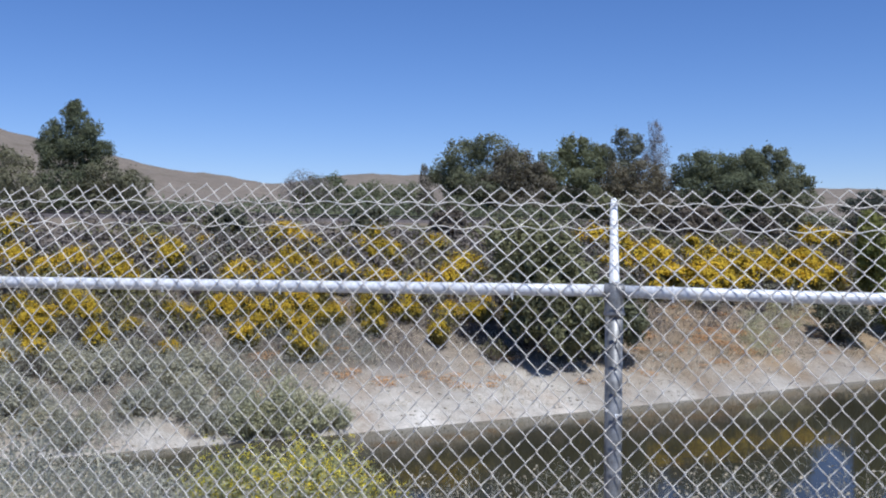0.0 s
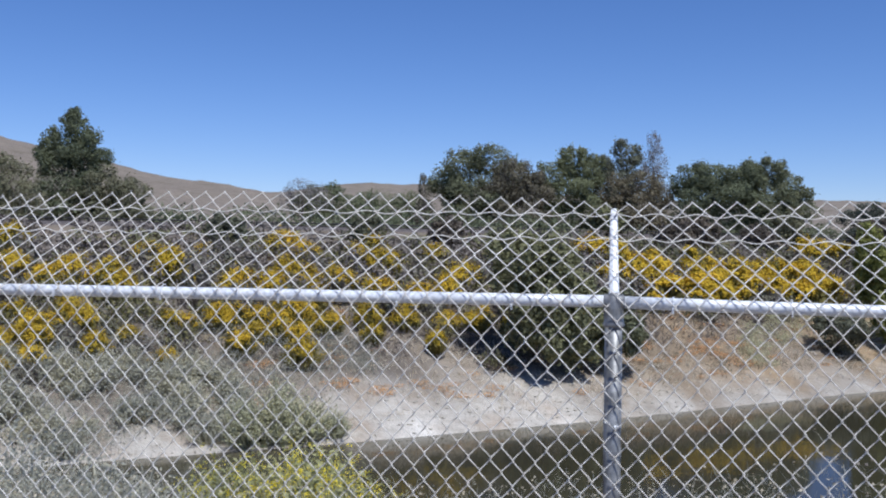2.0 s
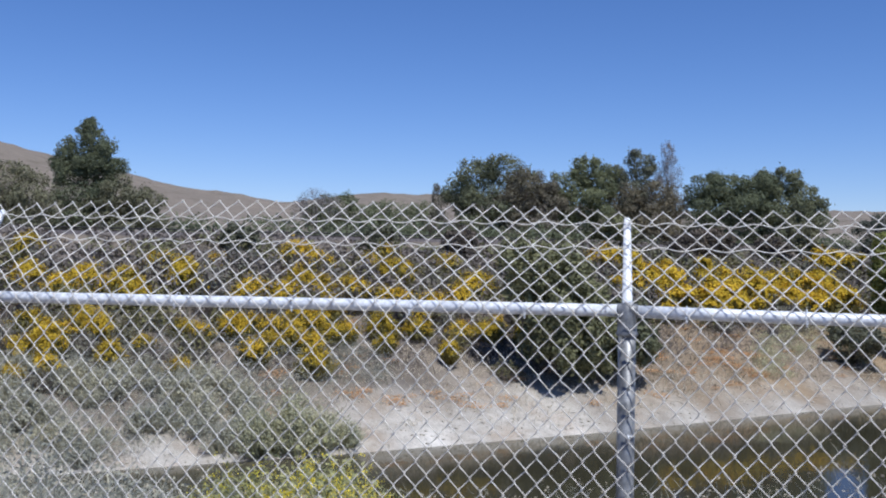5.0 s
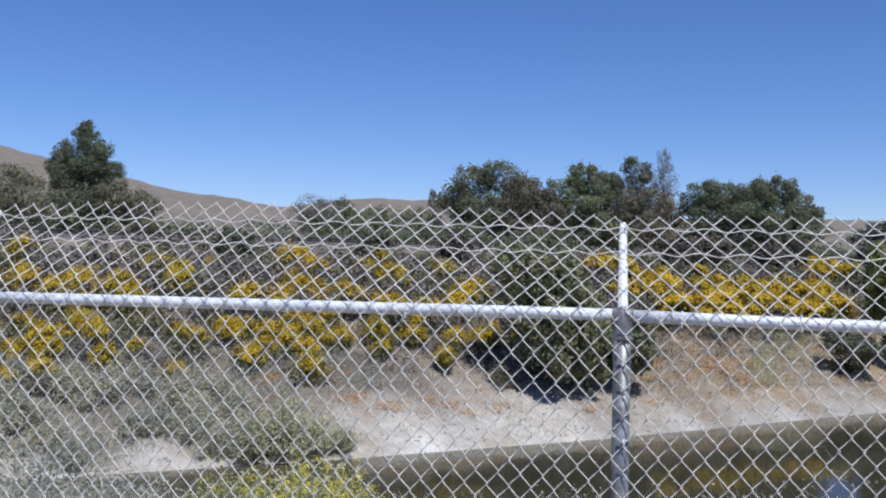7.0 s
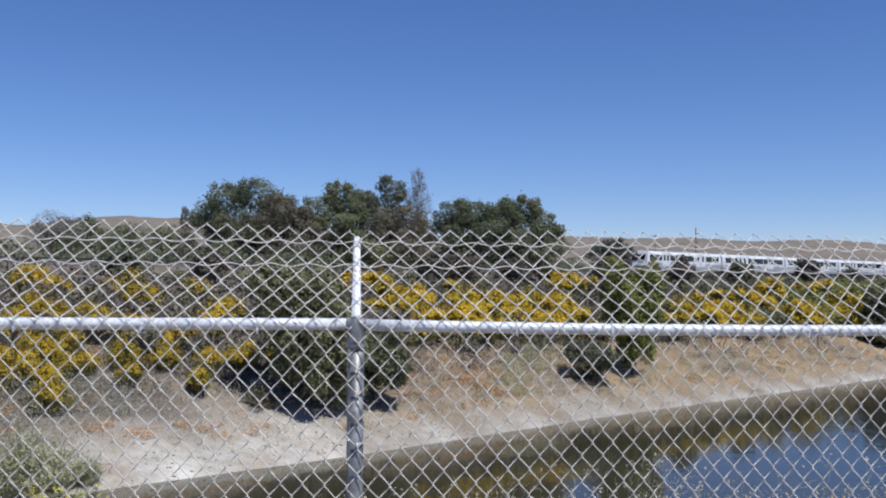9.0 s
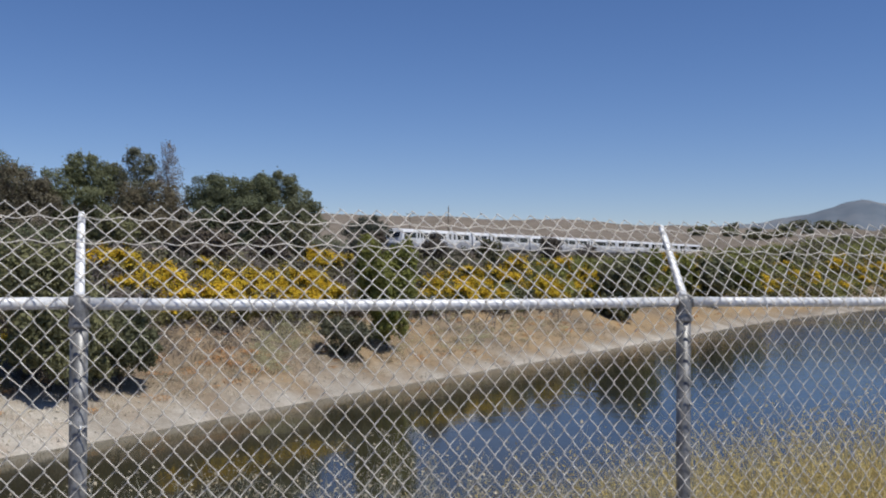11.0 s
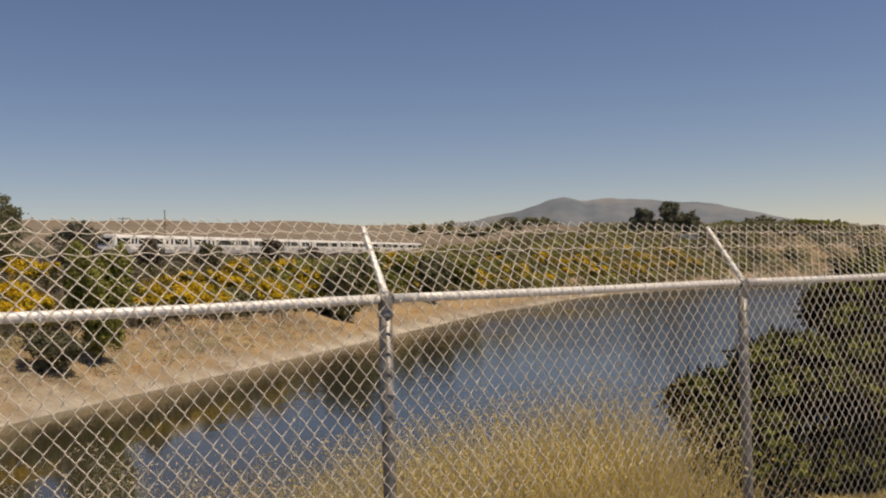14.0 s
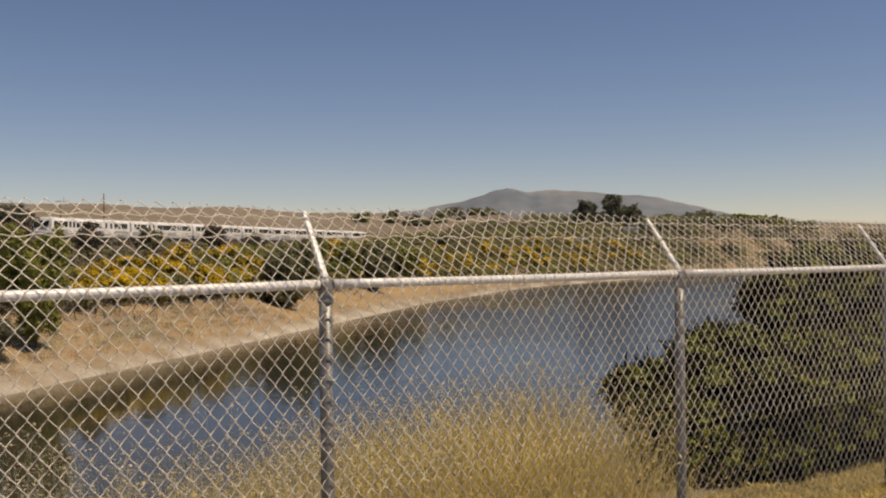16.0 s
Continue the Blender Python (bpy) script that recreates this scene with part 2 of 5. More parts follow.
def thing(name, label, category, group="", at=(0, 0, 0), kind=""):
    ob = new(name)
    ob.empty_display_size = 0.2
    ob.location = at
    return tagged(ob, label, category, group, kind)


def from_bm(name, bm, mat, smooth=False):
    me = bpy.data.meshes.new(name)
    bm.normal_update()
    bm.to_mesh(me)
    bm.free()
    if smooth:
        me.polygons.foreach_set("use_smooth", np.ones(len(me.polygons), bool))
    me.materials.append(mat)
    return me


def box_bm(bm, lo, hi, bevel=0.0):
    lo, hi = Vector(lo), Vector(hi)
    r = bmesh.ops.create_cube(bm, size=1.0, matrix=Matrix.Translation((lo + hi) / 2) @ Matrix.Diagonal((*(hi - lo), 1)))
    if bevel:
        es = list({e for v in r["verts"] for e in v.link_edges})
        bmesh.ops.bevel(bm, geom=es, offset=bevel, segments=2, affect="EDGES", profile=0.5)


def box(name, lo, hi, mat, bevel=0.0):
    bm = bmesh.new()
    box_bm(bm, lo, hi, bevel)
    return from_bm(name, bm, mat)


def tube_np(pts, radii, sides=6, cap=True, side_axis=None):
    """Verts, quads and cap tris of a tapered tube along pts."""
    pts = np.asarray(pts, float)
    n = len(pts)
    radii = np.broadcast_to(np.asarray(radii, float), (n,))
    tan = np.gradient(pts, axis=0)
    tan /= np.linalg.norm(tan, axis=1)[:, None] + 1e-9
    ref = np.where(np.abs(tan[:, 2:3]) > 0.9, np.array([[1.0, 0, 0]]), np.array([[0, 0, 1.0]]))
    if side_axis is not None:
        ref = np.array([side_axis], float)
    a = np.cross(tan, ref)
    a /= np.linalg.norm(a, axis=1)[:, None] + 1e-9
    b = np.cross(tan, a)
    ang = np.arange(sides) * 2 * np.pi / sides
    v = pts[:, None] + radii[:, None, None] * (np.cos(ang)[None, :, None] * a[:, None] + np.sin(ang)[None, :, None] * b[:, None])
    i, j = np.meshgrid(np.arange(n - 1), np.arange(sides), indexing="ij")
    k = (j + 1) % sides
    q = np.stack((i * sides + j, i * sides + k, (i + 1) * sides + k, (i + 1) * sides + j), -1).reshape(-1, 4)
    t = []
    if cap:
        for s in range(1, sides - 1):
            t += [(0, s + 1, s), ((n - 1) * sides, (n - 1) * sides + s, (n - 1) * sides + s + 1)]
    return v.reshape(-1, 3), q, np.array(t, int).reshape(-1, 3)


class Heap:
    """Collects pieces of one mesh."""
    def __init__(self):
        self.v, self.q, self.t, self.n = [], [], [], 0

    def add(self, v, q=None, t=None):
        v = np.asarray(v, float).reshape(-1, 3)
        if q is not None and len(q):
            self.q.append(np.asarray(q).reshape(-1, 4) + self.n)
        if t is not None and len(t):
            self.t.append(np.asarray(t).reshape(-1, 3) + self.n)
        self.v.append(v)
        self.n += len(v)

    def mesh(self, name, mat, smooth=False):
        return mesh_np(name, np.concatenate(self.v), np.concatenate(self.q) if self.q else None, np.concatenate(self.t) if self.t else None, mat, smooth)


def unit(v):
    return v / (np.linalg.norm(v, axis=-1, keepdims=True) + 1e-9)


def leaf_quads(c, size, rng, up=0.3, long=1.6, out=None, jitter=0.65):
    """Small folded leaves (two triangles on a ridge each) at the points c."""
    n = len(c)
    d = unit(rng.normal(size=(n, 3)) * [1, 1, 0.75] + np.array([0, 0, up]))
    s = unit(np.cross(d, rng.normal(size=(n, 3)) * [0.7, 0.7, 1.3]))
    w = (size * rng.uniform(0.6, 1.3, n))[:, None]
    if out is not None:
        nn = unit(out + rng.normal(size=(n, 3)) * jitter)
        d = unit(np.cross(nn, rng.normal(size=(n, 3))))
        s = np.cross(nn, d)
    nrm = np.cross(d, s) * w * 0.2
    v = np.stack((c - d * w * long * 0.5, c + s * w * 0.5 + nrm, c + d * w * long * 0.5, c - s * w * 0.5 + nrm), 1)
    f = np.arange(n)[:, None] * 4
    return v.reshape(-1, 3), None, np.concatenate((f + [[0, 1, 2]], f + [[0, 2, 3]]))


def blades(base, tip, width, rng):
    """Thin upright blades or twigs."""
    n = len(base)
    d = unit(tip - base)
    s = unit(np.cross(d, rng.normal(size=(n, 3)))) * np.broadcast_to(width, (n,))[:, None] * 0.5
    mid = base * 0.45 + tip * 0.55 + rng.normal(size=(n, 3)) * (np.linalg.norm(tip - base, axis=1)[:, None] * 0.05)
    v = np.stack((base - s, base + s, mid + s * 0.8, mid - s * 0.8, tip), 1)
    f = np.arange(n)[:, None] * 5
    return v.reshape(-1, 3), f + [[0, 1, 2, 3]], f + [[3, 2, 4]]


def blob_points(centres, radii, n, rng, shell=0.55):
    """Points near the skin of lumpy ellipsoids."""
    centres, radii = np.asarray(centres, float), np.asarray(radii, float)
    if radii.ndim == 1:
        radii = np.repeat(radii[:, None], 3, 1)
    wt = radii[:, 0] * radii[:, 2]
    k = rng.choice(len(centres), n, p=wt / wt.sum())
    d = unit(rng.normal(size=(n, 3)))
    r = shell + (1 - shell) * rng.random(n) ** 0.6
    lump = 1 + 0.16 * np.sin(d[:, 0] * 7 + k * 1.7) * np.sin(d[:, 1] * 6 + k) * np.cos(d[:, 2] * 5)
    return centres[k] + d * radii[k] * (r * lump)[:, None], unit(d / radii[k])
# ---- lie of the land ----
WATER = -9.1
FAR_X = (-140, -30, -24.2, -15.4, 0, 18.3, 38.5, 70.4, 121, 183, 264, 366, 405, 528)
FAR_Y = (-35, 38.5, 42.6, 48.3, 59.8, 75.4, 91.0, 115.6, 154.5, 192.5, 216, 250, 264, 285.7)
NEAR_X = (-140, -30, -22, -12, -5, 3, 20, 60, 260, 528)
NEAR_Y = (140, 38.5, 31, 28.5, 28, 28, 28, 32, 110, 285.7)
TRACK_P, TRACK_U = (-23.17, 86.72), (0.772, 0.636)


def far_d(x, y):
    return (y - np.interp(x, FAR_X, FAR_Y)) * 0.78


def near_d(x, y):
    return (np.interp(x, NEAR_X, NEAR_Y) - y) * 0.92


def track_e(x, y):
    return (y - TRACK_P[1]) * TRACK_U[0] - (x - TRACK_P[0]) * TRACK_U[1]


def wobble(x, y, s, k):
    return (np.sin(x / s + k) * np.cos(y / s * 1.13 + 2 * k) + 0.5 * np.sin(x / s * 2.3 + y / s * 1.7 + k))


def height(x, y):
    x, y = np.asarray(x, float), np.asarray(y, float)
    df, dn = far_d(x, y), near_d(x, y)
    pf = np.interp(df, (-12, 0, 2, 11, 19, 27, 34, 50), (-13.5, -9.1, -8.4, -5.0, -2.3, -0.1, 1.4, 2.0))
    pf = pf + np.clip(df / 10, 0, 1) * 0.16 * wobble(x, y, 4.1, 1.0)
    pn = np.interp(dn, (-12, 0, 24.0, 25.7), (-13.5, -9.1, -0.25, 0.0)) + np.clip(dn / 4, 0, 1) * np.clip(y, 0, 1) * 0.05 * wobble(x, y, 1.3, 2.0)
    z = np.maximum(pf, pn)
    z = np.where((df > 40) & (y > 30), pf, z)
    e = np.abs(track_e(x, y))
    z = np.maximum(z, np.where(y > 20, 3.2 - np.clip(e - 3.4, 0, None) * 0.42, -9))
    r = np.hypot(x, y + 3.4)
    az = np.degrees(np.arctan2(-x, y + 3.4))
    el = np.interp(az, (-120, -75, -56, -50, -40, -33, -27, -21, -16, -9, 0, 7, 10, 13.5, 17, 19, 23.8, 27.1, 31.8, 34, 45, 70, 120), (0.3, 0.9, 1.2, 1.35, 1.7, 2.0, 2.2, 2.4, 2.55, 2.5, 2.7, 3.2, 3.45, 3.5, 3.1, 2.85, 3.36, 4.04, 5.0, 5.4, 7.2, 6, 0.3))
    el = el + 0.05 * np.sin(az * 0.9) + 0.02 * np.sin(az * 4.7 + 1)
    ridge = 650 * np.tan(np.radians(el))
    k = np.clip((r - 200) / 450, 0, 1)
    k = k * k * (3 - 2 * k) * np.where(r > 650, np.clip(1 - (r - 650) / 5000, 0.2, 1), 1)
    shore = np.where((r < 900) & (az < -15) & (az > -75), np.clip(np.maximum(df, dn) / 30, 0, 1), 1)
    return z + shore * (ridge * k + np.clip((r - 150) / 200, 0, 1) * 0.8 * wobble(x, y, 31, 0.5))

# ---- ground, water, distance ----
def build_ground():
    az = np.radians(np.concatenate((np.linspace(-180, -80, 30)[:-1], np.linspace(-80, 50, 270), np.linspace(50, 180, 36)[1:-1])))
    rad = np.concatenate(([0.4], np.geomspace(1.0, 44, 90), np.linspace(44.7, 150, 150), np.geomspace(151.5, 300, 50), np.geomspace(308, 4600, 38)))
    a, r = np.meshgrid(az, rad, indexing="xy")
    x, y = -np.sin(a) * r, np.cos(a) * r - 3.4
    z = height(x, y)
    n, k = a.shape
    i, j = np.meshgrid(np.arange(n - 1), np.arange(k), indexing="ij")
    j2 = (j + 1) % k
    q = np.stack((i * k + j, i * k + j2, (i + 1) * k + j2, (i + 1) * k + j), -1).reshape(-1, 4)
    q = q[:, ::-1]
    verts = np.stack((x, y, z), -1).reshape(-1, 3)
    cap = np.stack((np.zeros(k), np.arange(k), (np.arange(k) + 1) % k), -1).astype(int)
    me = mesh_np("ground", verts, q, cap[1:-1], M_GROUND, True)
    df, dn = far_d(x, y).ravel(), near_d(x, y).ravel()
    w = wobble(x, y, 2.3, 0.7).ravel()
    mud = np.clip(1.1 - (df + w * 2.0 + np.interp(x.ravel(), (-30, -14, -5, 2, 8, 60, 120), (4, 3, 1.2, 3.0, 3.5, 3, 3))) / np.interp(x.ravel(), (-6, 3, 110, 200), (12, 8.5, 6, 5)), 0.06, 1) * (df > -8)
    mud = np.where(dn > 0.8, 0.1, mud) * (np.hypot(x, y).ravel() < 600) * (x.ravel() < 330)
    gold = np.clip((track_e(x, y).ravel() - 4) / 40, 0, 1) * (y.ravel() > 30)
    gold = np.maximum(gold, np.clip(dn * 0.4, 0, 0.75))
    xx = x.ravel()
    rust = np.clip((df - 1.1 + w * 0.9) / 3.0, 0, 1) * np.clip((24 + w * 4 - df) / 8, 0, 1) * np.interp(xx, (-7, -2, 6, 16, 40, 120, 260), (0, 0.25, 0.55, 0.75, 0.88, 0.85, 0.45))
    rust = rust * (np.hypot(x, y).ravel() < 560) * (df > 0) * np.clip(0.75 + 0.35 * wobble(x, y, 6.5, 2.2).ravel(), 0.1, 1)
    for name, val in (("mud", mud), ("gold", gold), ("rust", rust)):
        at = me.attributes.new(name, "FLOAT", "POINT")
        at.data.foreach_set("value", val.astype(np.float32))
    return tagged(new("ground", me), "dry earth and pale mud bank rising to golden hills", "ground", kind="structure")


build_ground()
xs = np.linspace(-38, 560, 200)
ya, yb = np.interp(xs, NEAR_X, NEAR_Y) - 3, np.interp(xs, FAR_X, FAR_Y) + 3
bands = ((3, 0.55), (0, 0.55), (-1.6, 0.42), (-4, 0.2), (-9, 0.0))   # offset from the far shore, how much bottom shows
rows = [np.stack((xs, yb - 3 + off, xs * 0 + WATER), -1) for off, _ in bands] + [np.stack((xs, np.minimum(ya, yb - 13), xs * 0 + WATER), -1)]
nb = len(rows)
wv = np.stack(rows, 1).reshape(-1, 3)
wq = [(nb * i + j + 1, nb * (i + 1) + j + 1, nb * (i + 1) + j, nb * i + j) for i in range(len(xs) - 1) for j in range(nb - 1)]
wm = mesh_np("water", wv, wq, None, M_WATER)
wm.attributes.new("ruffle", "FLOAT", "POINT").data.foreach_set("value", np.repeat(np.interp(xs, (22, 58, 115), (0, 0.6, 1)), nb).astype(np.float32))
wm.attributes.new("shoal", "FLOAT", "POINT").data.foreach_set("value", np.tile([k for _, k in bands] + [0.0], len(xs)).astype(np.float32))
tagged(new("water", wm), "still murky olive pond water reflecting the sky", "water", kind="structure")


def build_mountain():
    """Far mountain: a ridged sheet of hills, 3.4 to 4.4 km off."""
    az = np.linspace(-75, -20, 160)
    el = np.interp(az, (-75, -62, -57.7, -55.3, -53.2, -50.7, -48.8, -46.9, -45.9, -44.8, -44, -43.15, -42.5, -41.84, -41.2, -40.35, -38.7, -36.5, -34, -31, -20), (0.9, 1.05, 1.32, 1.6, 2.05, 2.72, 2.97, 3.11, 3.25, 3.34, 3.3, 3.2, 3.38, 3.52, 3.36, 3.08, 2.67, 2.27, 2.1, 1.9, 1.5))
    rows = []
    for k, d in ((0.15, 2900), (0.55, 3200), (0.85, 3500), (1.0, 3700), (0.7, 4300)):
        a = np.radians(az)
        gully = 1 + (0.05 if k < 1 else 0.012) * np.sin(az * 2.1 + d * 0.01) + (0.02 if k < 1 else 0.006) * np.sin(az * 5.3 + d * 0.02)
        rows.append(np.stack((-np.sin(a) * d, np.cos(a) * d, 3700 * np.tan(np.radians(el)) * k * gully), -1))
    v = np.stack(rows)
    n, k = v.shape[:2]
    i, j = np.meshgrid(np.arange(n - 1), np.arange(k - 1), indexing="ij")
    q = np.stack((i * k + j, i * k + j + 1, (i + 1) * k + j + 1, (i + 1) * k + j), -1).reshape(-1, 4)
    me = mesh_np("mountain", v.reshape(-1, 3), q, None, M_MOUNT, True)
    tagged(new("mountain_backdrop", me), "grey mountain ridge far beyond the pond, its haze put into the colour", "mountain", kind="structure")


build_mountain()

# ---- fence ----
POSTS = (-7.43, -4.95, -2.462, 0.037, 2.453, 4.949, 7.44, 9.95, 12.45, 14.95)
BENT = {2.453: (0.024, 0.006), 4.949: (-0.032, 0.012)}   # arms knocked sideways and up at their tips
RAIL_H, ARM, FENCE_TURN = 1.729, Vector((0, 0.226, 0.313)), 0.35
ROW = 0.0462


def fall(x):
    """The fence drops a little along its length."""
    return -0.0057 * (np.asarray(x, float) - 0.037)


def peak_x(k):
    """Where the k-th point of the fabric's top edge stands along the fence."""
    k = np.asarray(k, float)
    return 0.317 + 0.0772 * np.minimum(k, 8) + 0.0752 * np.maximum(k - 8, 0)


def top_edge(x):
    """Length of fabric above the rail: tied down at the arms, springing up between them."""
    x = np.asarray(x, float)
    i = np.clip(np.searchsorted(POSTS, x) - 1, 0, len(POSTS) - 2)
    p = np.array(POSTS)
    k = np.clip((x - p[i]) / (p[i + 1] - p[i]), 0, 1)
    return 0.422 + np.where(x < 0.037, 0.044, 0.026) * np.sin(np.pi * k) ** 0.55


def mesh_surface(s):
    """Height up the fabric to (y, z): upright below the rail, leaning out with the arms above."""
    s = np.asarray(s, float)
    over = np.clip(s - RAIL_H - 0.012, 0, None)
    d = ARM.normalized()
    return -0.034 + over * d.y, np.minimum(s, RAIL_H + 0.012) + over * d.z


def fabric(lo, hi, near, rng):
    """Woven wire between two posts: flat spirals, one leg before and one behind, hooked to their neighbours."""
    h = Heap()
    k0, k1 = int(math.ceil((lo - 0.317) / 0.0765)) - 8, int((hi - 0.317) / 0.0752) + 8
    rows = np.arange(0, 46)
    for g in range(2 * k0, 2 * k1):
        centre = float(peak_x(g / 2 - 0.25))
        if not lo <= centre < hi:
            continue
        half = float(peak_x(g / 2 + 0.25) - peak_x(g / 2 - 0.25)) / 2
        s = RAIL_H + float(top_edge(centre)) - np.where(rows < 10, rows * 0.0448, 0.448 + (rows - 10) * ROW)
        s = s + rng.normal(0, 0.0011, len(rows))
        yy, zz = mesh_surface(s)
        right = (rows + g) % 2 == 0
        px = centre + np.where(right, 1, -1) * (half + 0.0033) + rng.normal(0, 0.0009, len(rows))
        k = (centre - lo) / (hi - lo)
        yy = yy - 0.01 * math.sin(math.pi * k) * np.clip((RAIL_H - s) / 0.8, -0.3, 1)
        bend = np.stack((px, yy, zz + fall(px)), -1)
        if near:
            leg = np.where(right[:-1], 0.0042, -0.0042)[:, None] * np.array([[0, 1, 0]])
            sh0 = bend[:-1] * 0.9 + bend[1:] * 0.1 + leg
            sh1 = bend[:-1] * 0.1 + bend[1:] * 0.9 + leg
            pts = np.stack((bend[:-1], sh0, sh1), 1)[:30].reshape(-1, 3)
            h.add(*tube_np(np.concatenate((pts, bend[30:31])), 0.00195, 6, True, (0, 1, 0)))
            bend = bend[30:]
        h.add(*tube_np(bend, 0.00195, 4, True, (0, 1, 0)))
    return h.mesh("chain_link", M_WIRE, True)


def build_fence():
    fence = thing("chain_link_fence", "galvanised chain-link fence with out-leaning arms on tube posts", "fence")
    fence.rotation_euler = (0, 0, radians(FENCE_TURN))
    r = 0.0302
    v, q, t = tube_np([(0, 0, -0.3), (0, 0, 0.5), (0, 0, 1.0), (0, 0, RAIL_H - 0.02)], r, 20)
    post_me = mesh_np("post", v, q, t, M_GALV, True)
    # cap: a sleeve on the post with a rolled rim and an eye for the rail
    h = Heap()
    prof = [(0.0355, -0.085), (0.0375, -0.08), (0.0365, -0.072), (0.0335, -0.066), (0.0335, -0.03), (0.0345, -0.012), (0.032, 0.0), (0.026, 0.022), (0.012, 0.032)]
    h.add(*tube_np([(0, 0, RAIL_H + z) for _, z in prof], [a for a, _ in prof], 20))
    h.add(*tube_np([(-0.036, 0, RAIL_H), (-0.031, 0, RAIL_H), (0.031, 0, RAIL_H), (0.036, 0, RAIL_H)], [0.0225, 0.0275, 0.0275, 0.0225], 18))
    cap_me = h.mesh("cap", M_GALV, True)
    # arm: stamped channel, wide at its root
    d = np.array(ARM.normalized())
    nrm = np.array([0, d[2], -d[1]])
    sec = np.array([(-1, -0.55), (-0.72, -1), (0.72, -1), (1, -0.55), (1, 0.7), (0.62, 0.7), (0.55, -0.4), (-0.55, -0.4), (-0.62, 0.7), (-1, 0.7)])
    def arm_mesh(side, lift):
        rings = []
        for k, w, th in ((-0.02, 0.019, 0.013), (0.1, 0.0175, 0.0125), (0.45, 0.0155, 0.011), (0.9, 0.0135, 0.009), (0.985, 0.011, 0.0075), (1.0, 0.007, 0.005)):
            c = np.array([side * max(k, 0), 0.0, RAIL_H + 0.012 + lift * max(k, 0)]) + d * ARM.length * k - nrm * 0.004
            rings.append(c + np.outer(sec[:, 0] * w, [1, 0, 0]) + np.outer(sec[:, 1] * th, nrm))
        n, k = len(rings), len(sec)
        q = [(i * k + j, i * k + (j + 1) % k, (i + 1) * k + (j + 1) % k, (i + 1) * k + j) for i in range(n - 1) for j in range(k)]
        bm = bmesh.new()
        bm.from_mesh(mesh_np("arm", np.concatenate(rings), q, None, M_RAIL))
        bmesh.ops.holes_fill(bm, edges=bm.edges)
        bmesh.ops.recalc_face_normals(bm, faces=bm.faces)
        return from_bm("arm", bm, M_RAIL)

    straight = arm_mesh(0.0, 0.0)
    for x in POSTS:
        post = part("post", post_me, fence)
        post.location = (x, 0, float(fall(x)))
        part("cap", cap_me, post, "cast cap that holds rail and arm")
        part("arm", arm_mesh(*BENT[x]) if x in BENT else straight, post, "bright stamped steel arm leaning outwards")
    # rail, one tube a bay
    for x0, x1 in zip(POSTS, POSTS[1:]):
        k = np.linspace(0, 1, 9)
        xr = x0 + 0.03 + k * (x1 - x0 - 0.06)
        sag = np.interp(k, (0, 1), (-0.013, 0.002) if x1 < 0.1 else (0, 0)) - (0.009 if 0 < x0 < 0.1 else 0.004) * 4 * k * (1 - k) * (x1 > 0.1)
        v, q, t = tube_np(np.stack((xr, 0 * xr, RAIL_H + sag + fall(xr)), -1), 0.0215, 18)
        part("rail", mesh_np("rail", v, q, t, M_RAIL, True), fence, "bright steel top rail tube")
    # fabric, a panel a bay
    rng = np.random.default_rng(3)
    for x0, x1 in zip(POSTS, POSTS[1:]):
        part("chain_link", fabric(x0, x1, -3 < x0 < 7.5, rng), fence, "pale wire mesh in diamonds", "stuff")
    # two wavy strands through the leaning top
    for off, ph in ((0.372, 0.0), (0.262, 1.3)):
        y0, z0 = mesh_surface(RAIL_H + off)
        xs = np.arange(POSTS[0], POSTS[-1], 0.014)
        dd = np.sin(xs * 2 * np.pi / 0.154 + ph + 0.8 * np.sin(xs * 3.1))
        d = ARM.normalized()
        v, q, t = tube_np(np.stack((xs, y0 - 0.006 + dd * 0.004 + d.y * 0.004 * dd, z0 + 0.0062 * dd + fall(xs)), -1), 0.002, 5)
        part("strand_wire", mesh_np("strand_wire", v, q, t, M_WIRE, True), fence, "wavy strand wire woven through the top")
    # tie wires round the rail with a twisted tail, and round the posts
    ring = [(0.006 * math.sin(a), 0.0238 * math.cos(a) - 0.004, 0.0238 * math.sin(a)) for a in np.linspace(-2.2, 2.9, 14)]
    h = Heap()
    h.add(*tube_np(ring + [(0.006, -0.031, -0.004), (0.003, -0.033, -0.014)], 0.0016, 5))
    for ph in (0.0, math.pi):
        h.add(*tube_np([(0.003 + 0.0026 * math.cos(a + ph), -0.034 + 0.0026 * math.sin(a + ph), -0.014 - 0.0024 * a) for a in np.linspace(0, 8, 14)], 0.0017, 5))
    rail_tie = h.mesh("tie_wire", M_RAIL, True)
    post_tie = mesh_np("tie_wire", *tube_np(ring + [(0.008, -0.036, 0.008)], 0.0021, 5), M_RAIL, True)
    spots = [-2.02, -1.6, -1.152, -0.72, -0.315, 0.23, 0.617, 0.97, 1.32, 1.713, 2.142] + [2.85 + 0.41 * i + 0.03 * math.sin(i * 2.3) for i in range(12)]
    for x in spots:
        o = part("tie_wire", rail_tie, fence, "twisted aluminium tie")
        o.location = (x, 0, RAIL_H + float(fall(x)))
    for x in POSTS:
        for zc in (0.62, 1.28):
            o = part("tie_wire", post_tie, fence, "twisted aluminium tie")
            o.location = (x, -0.004, zc + rng.uniform(-0.05, 0.05) + float(fall(x)))
            o.rotation_euler = (0, radians(90), 0)
            o.scale = (1.2, 1.2, 1.2)


build_fence()


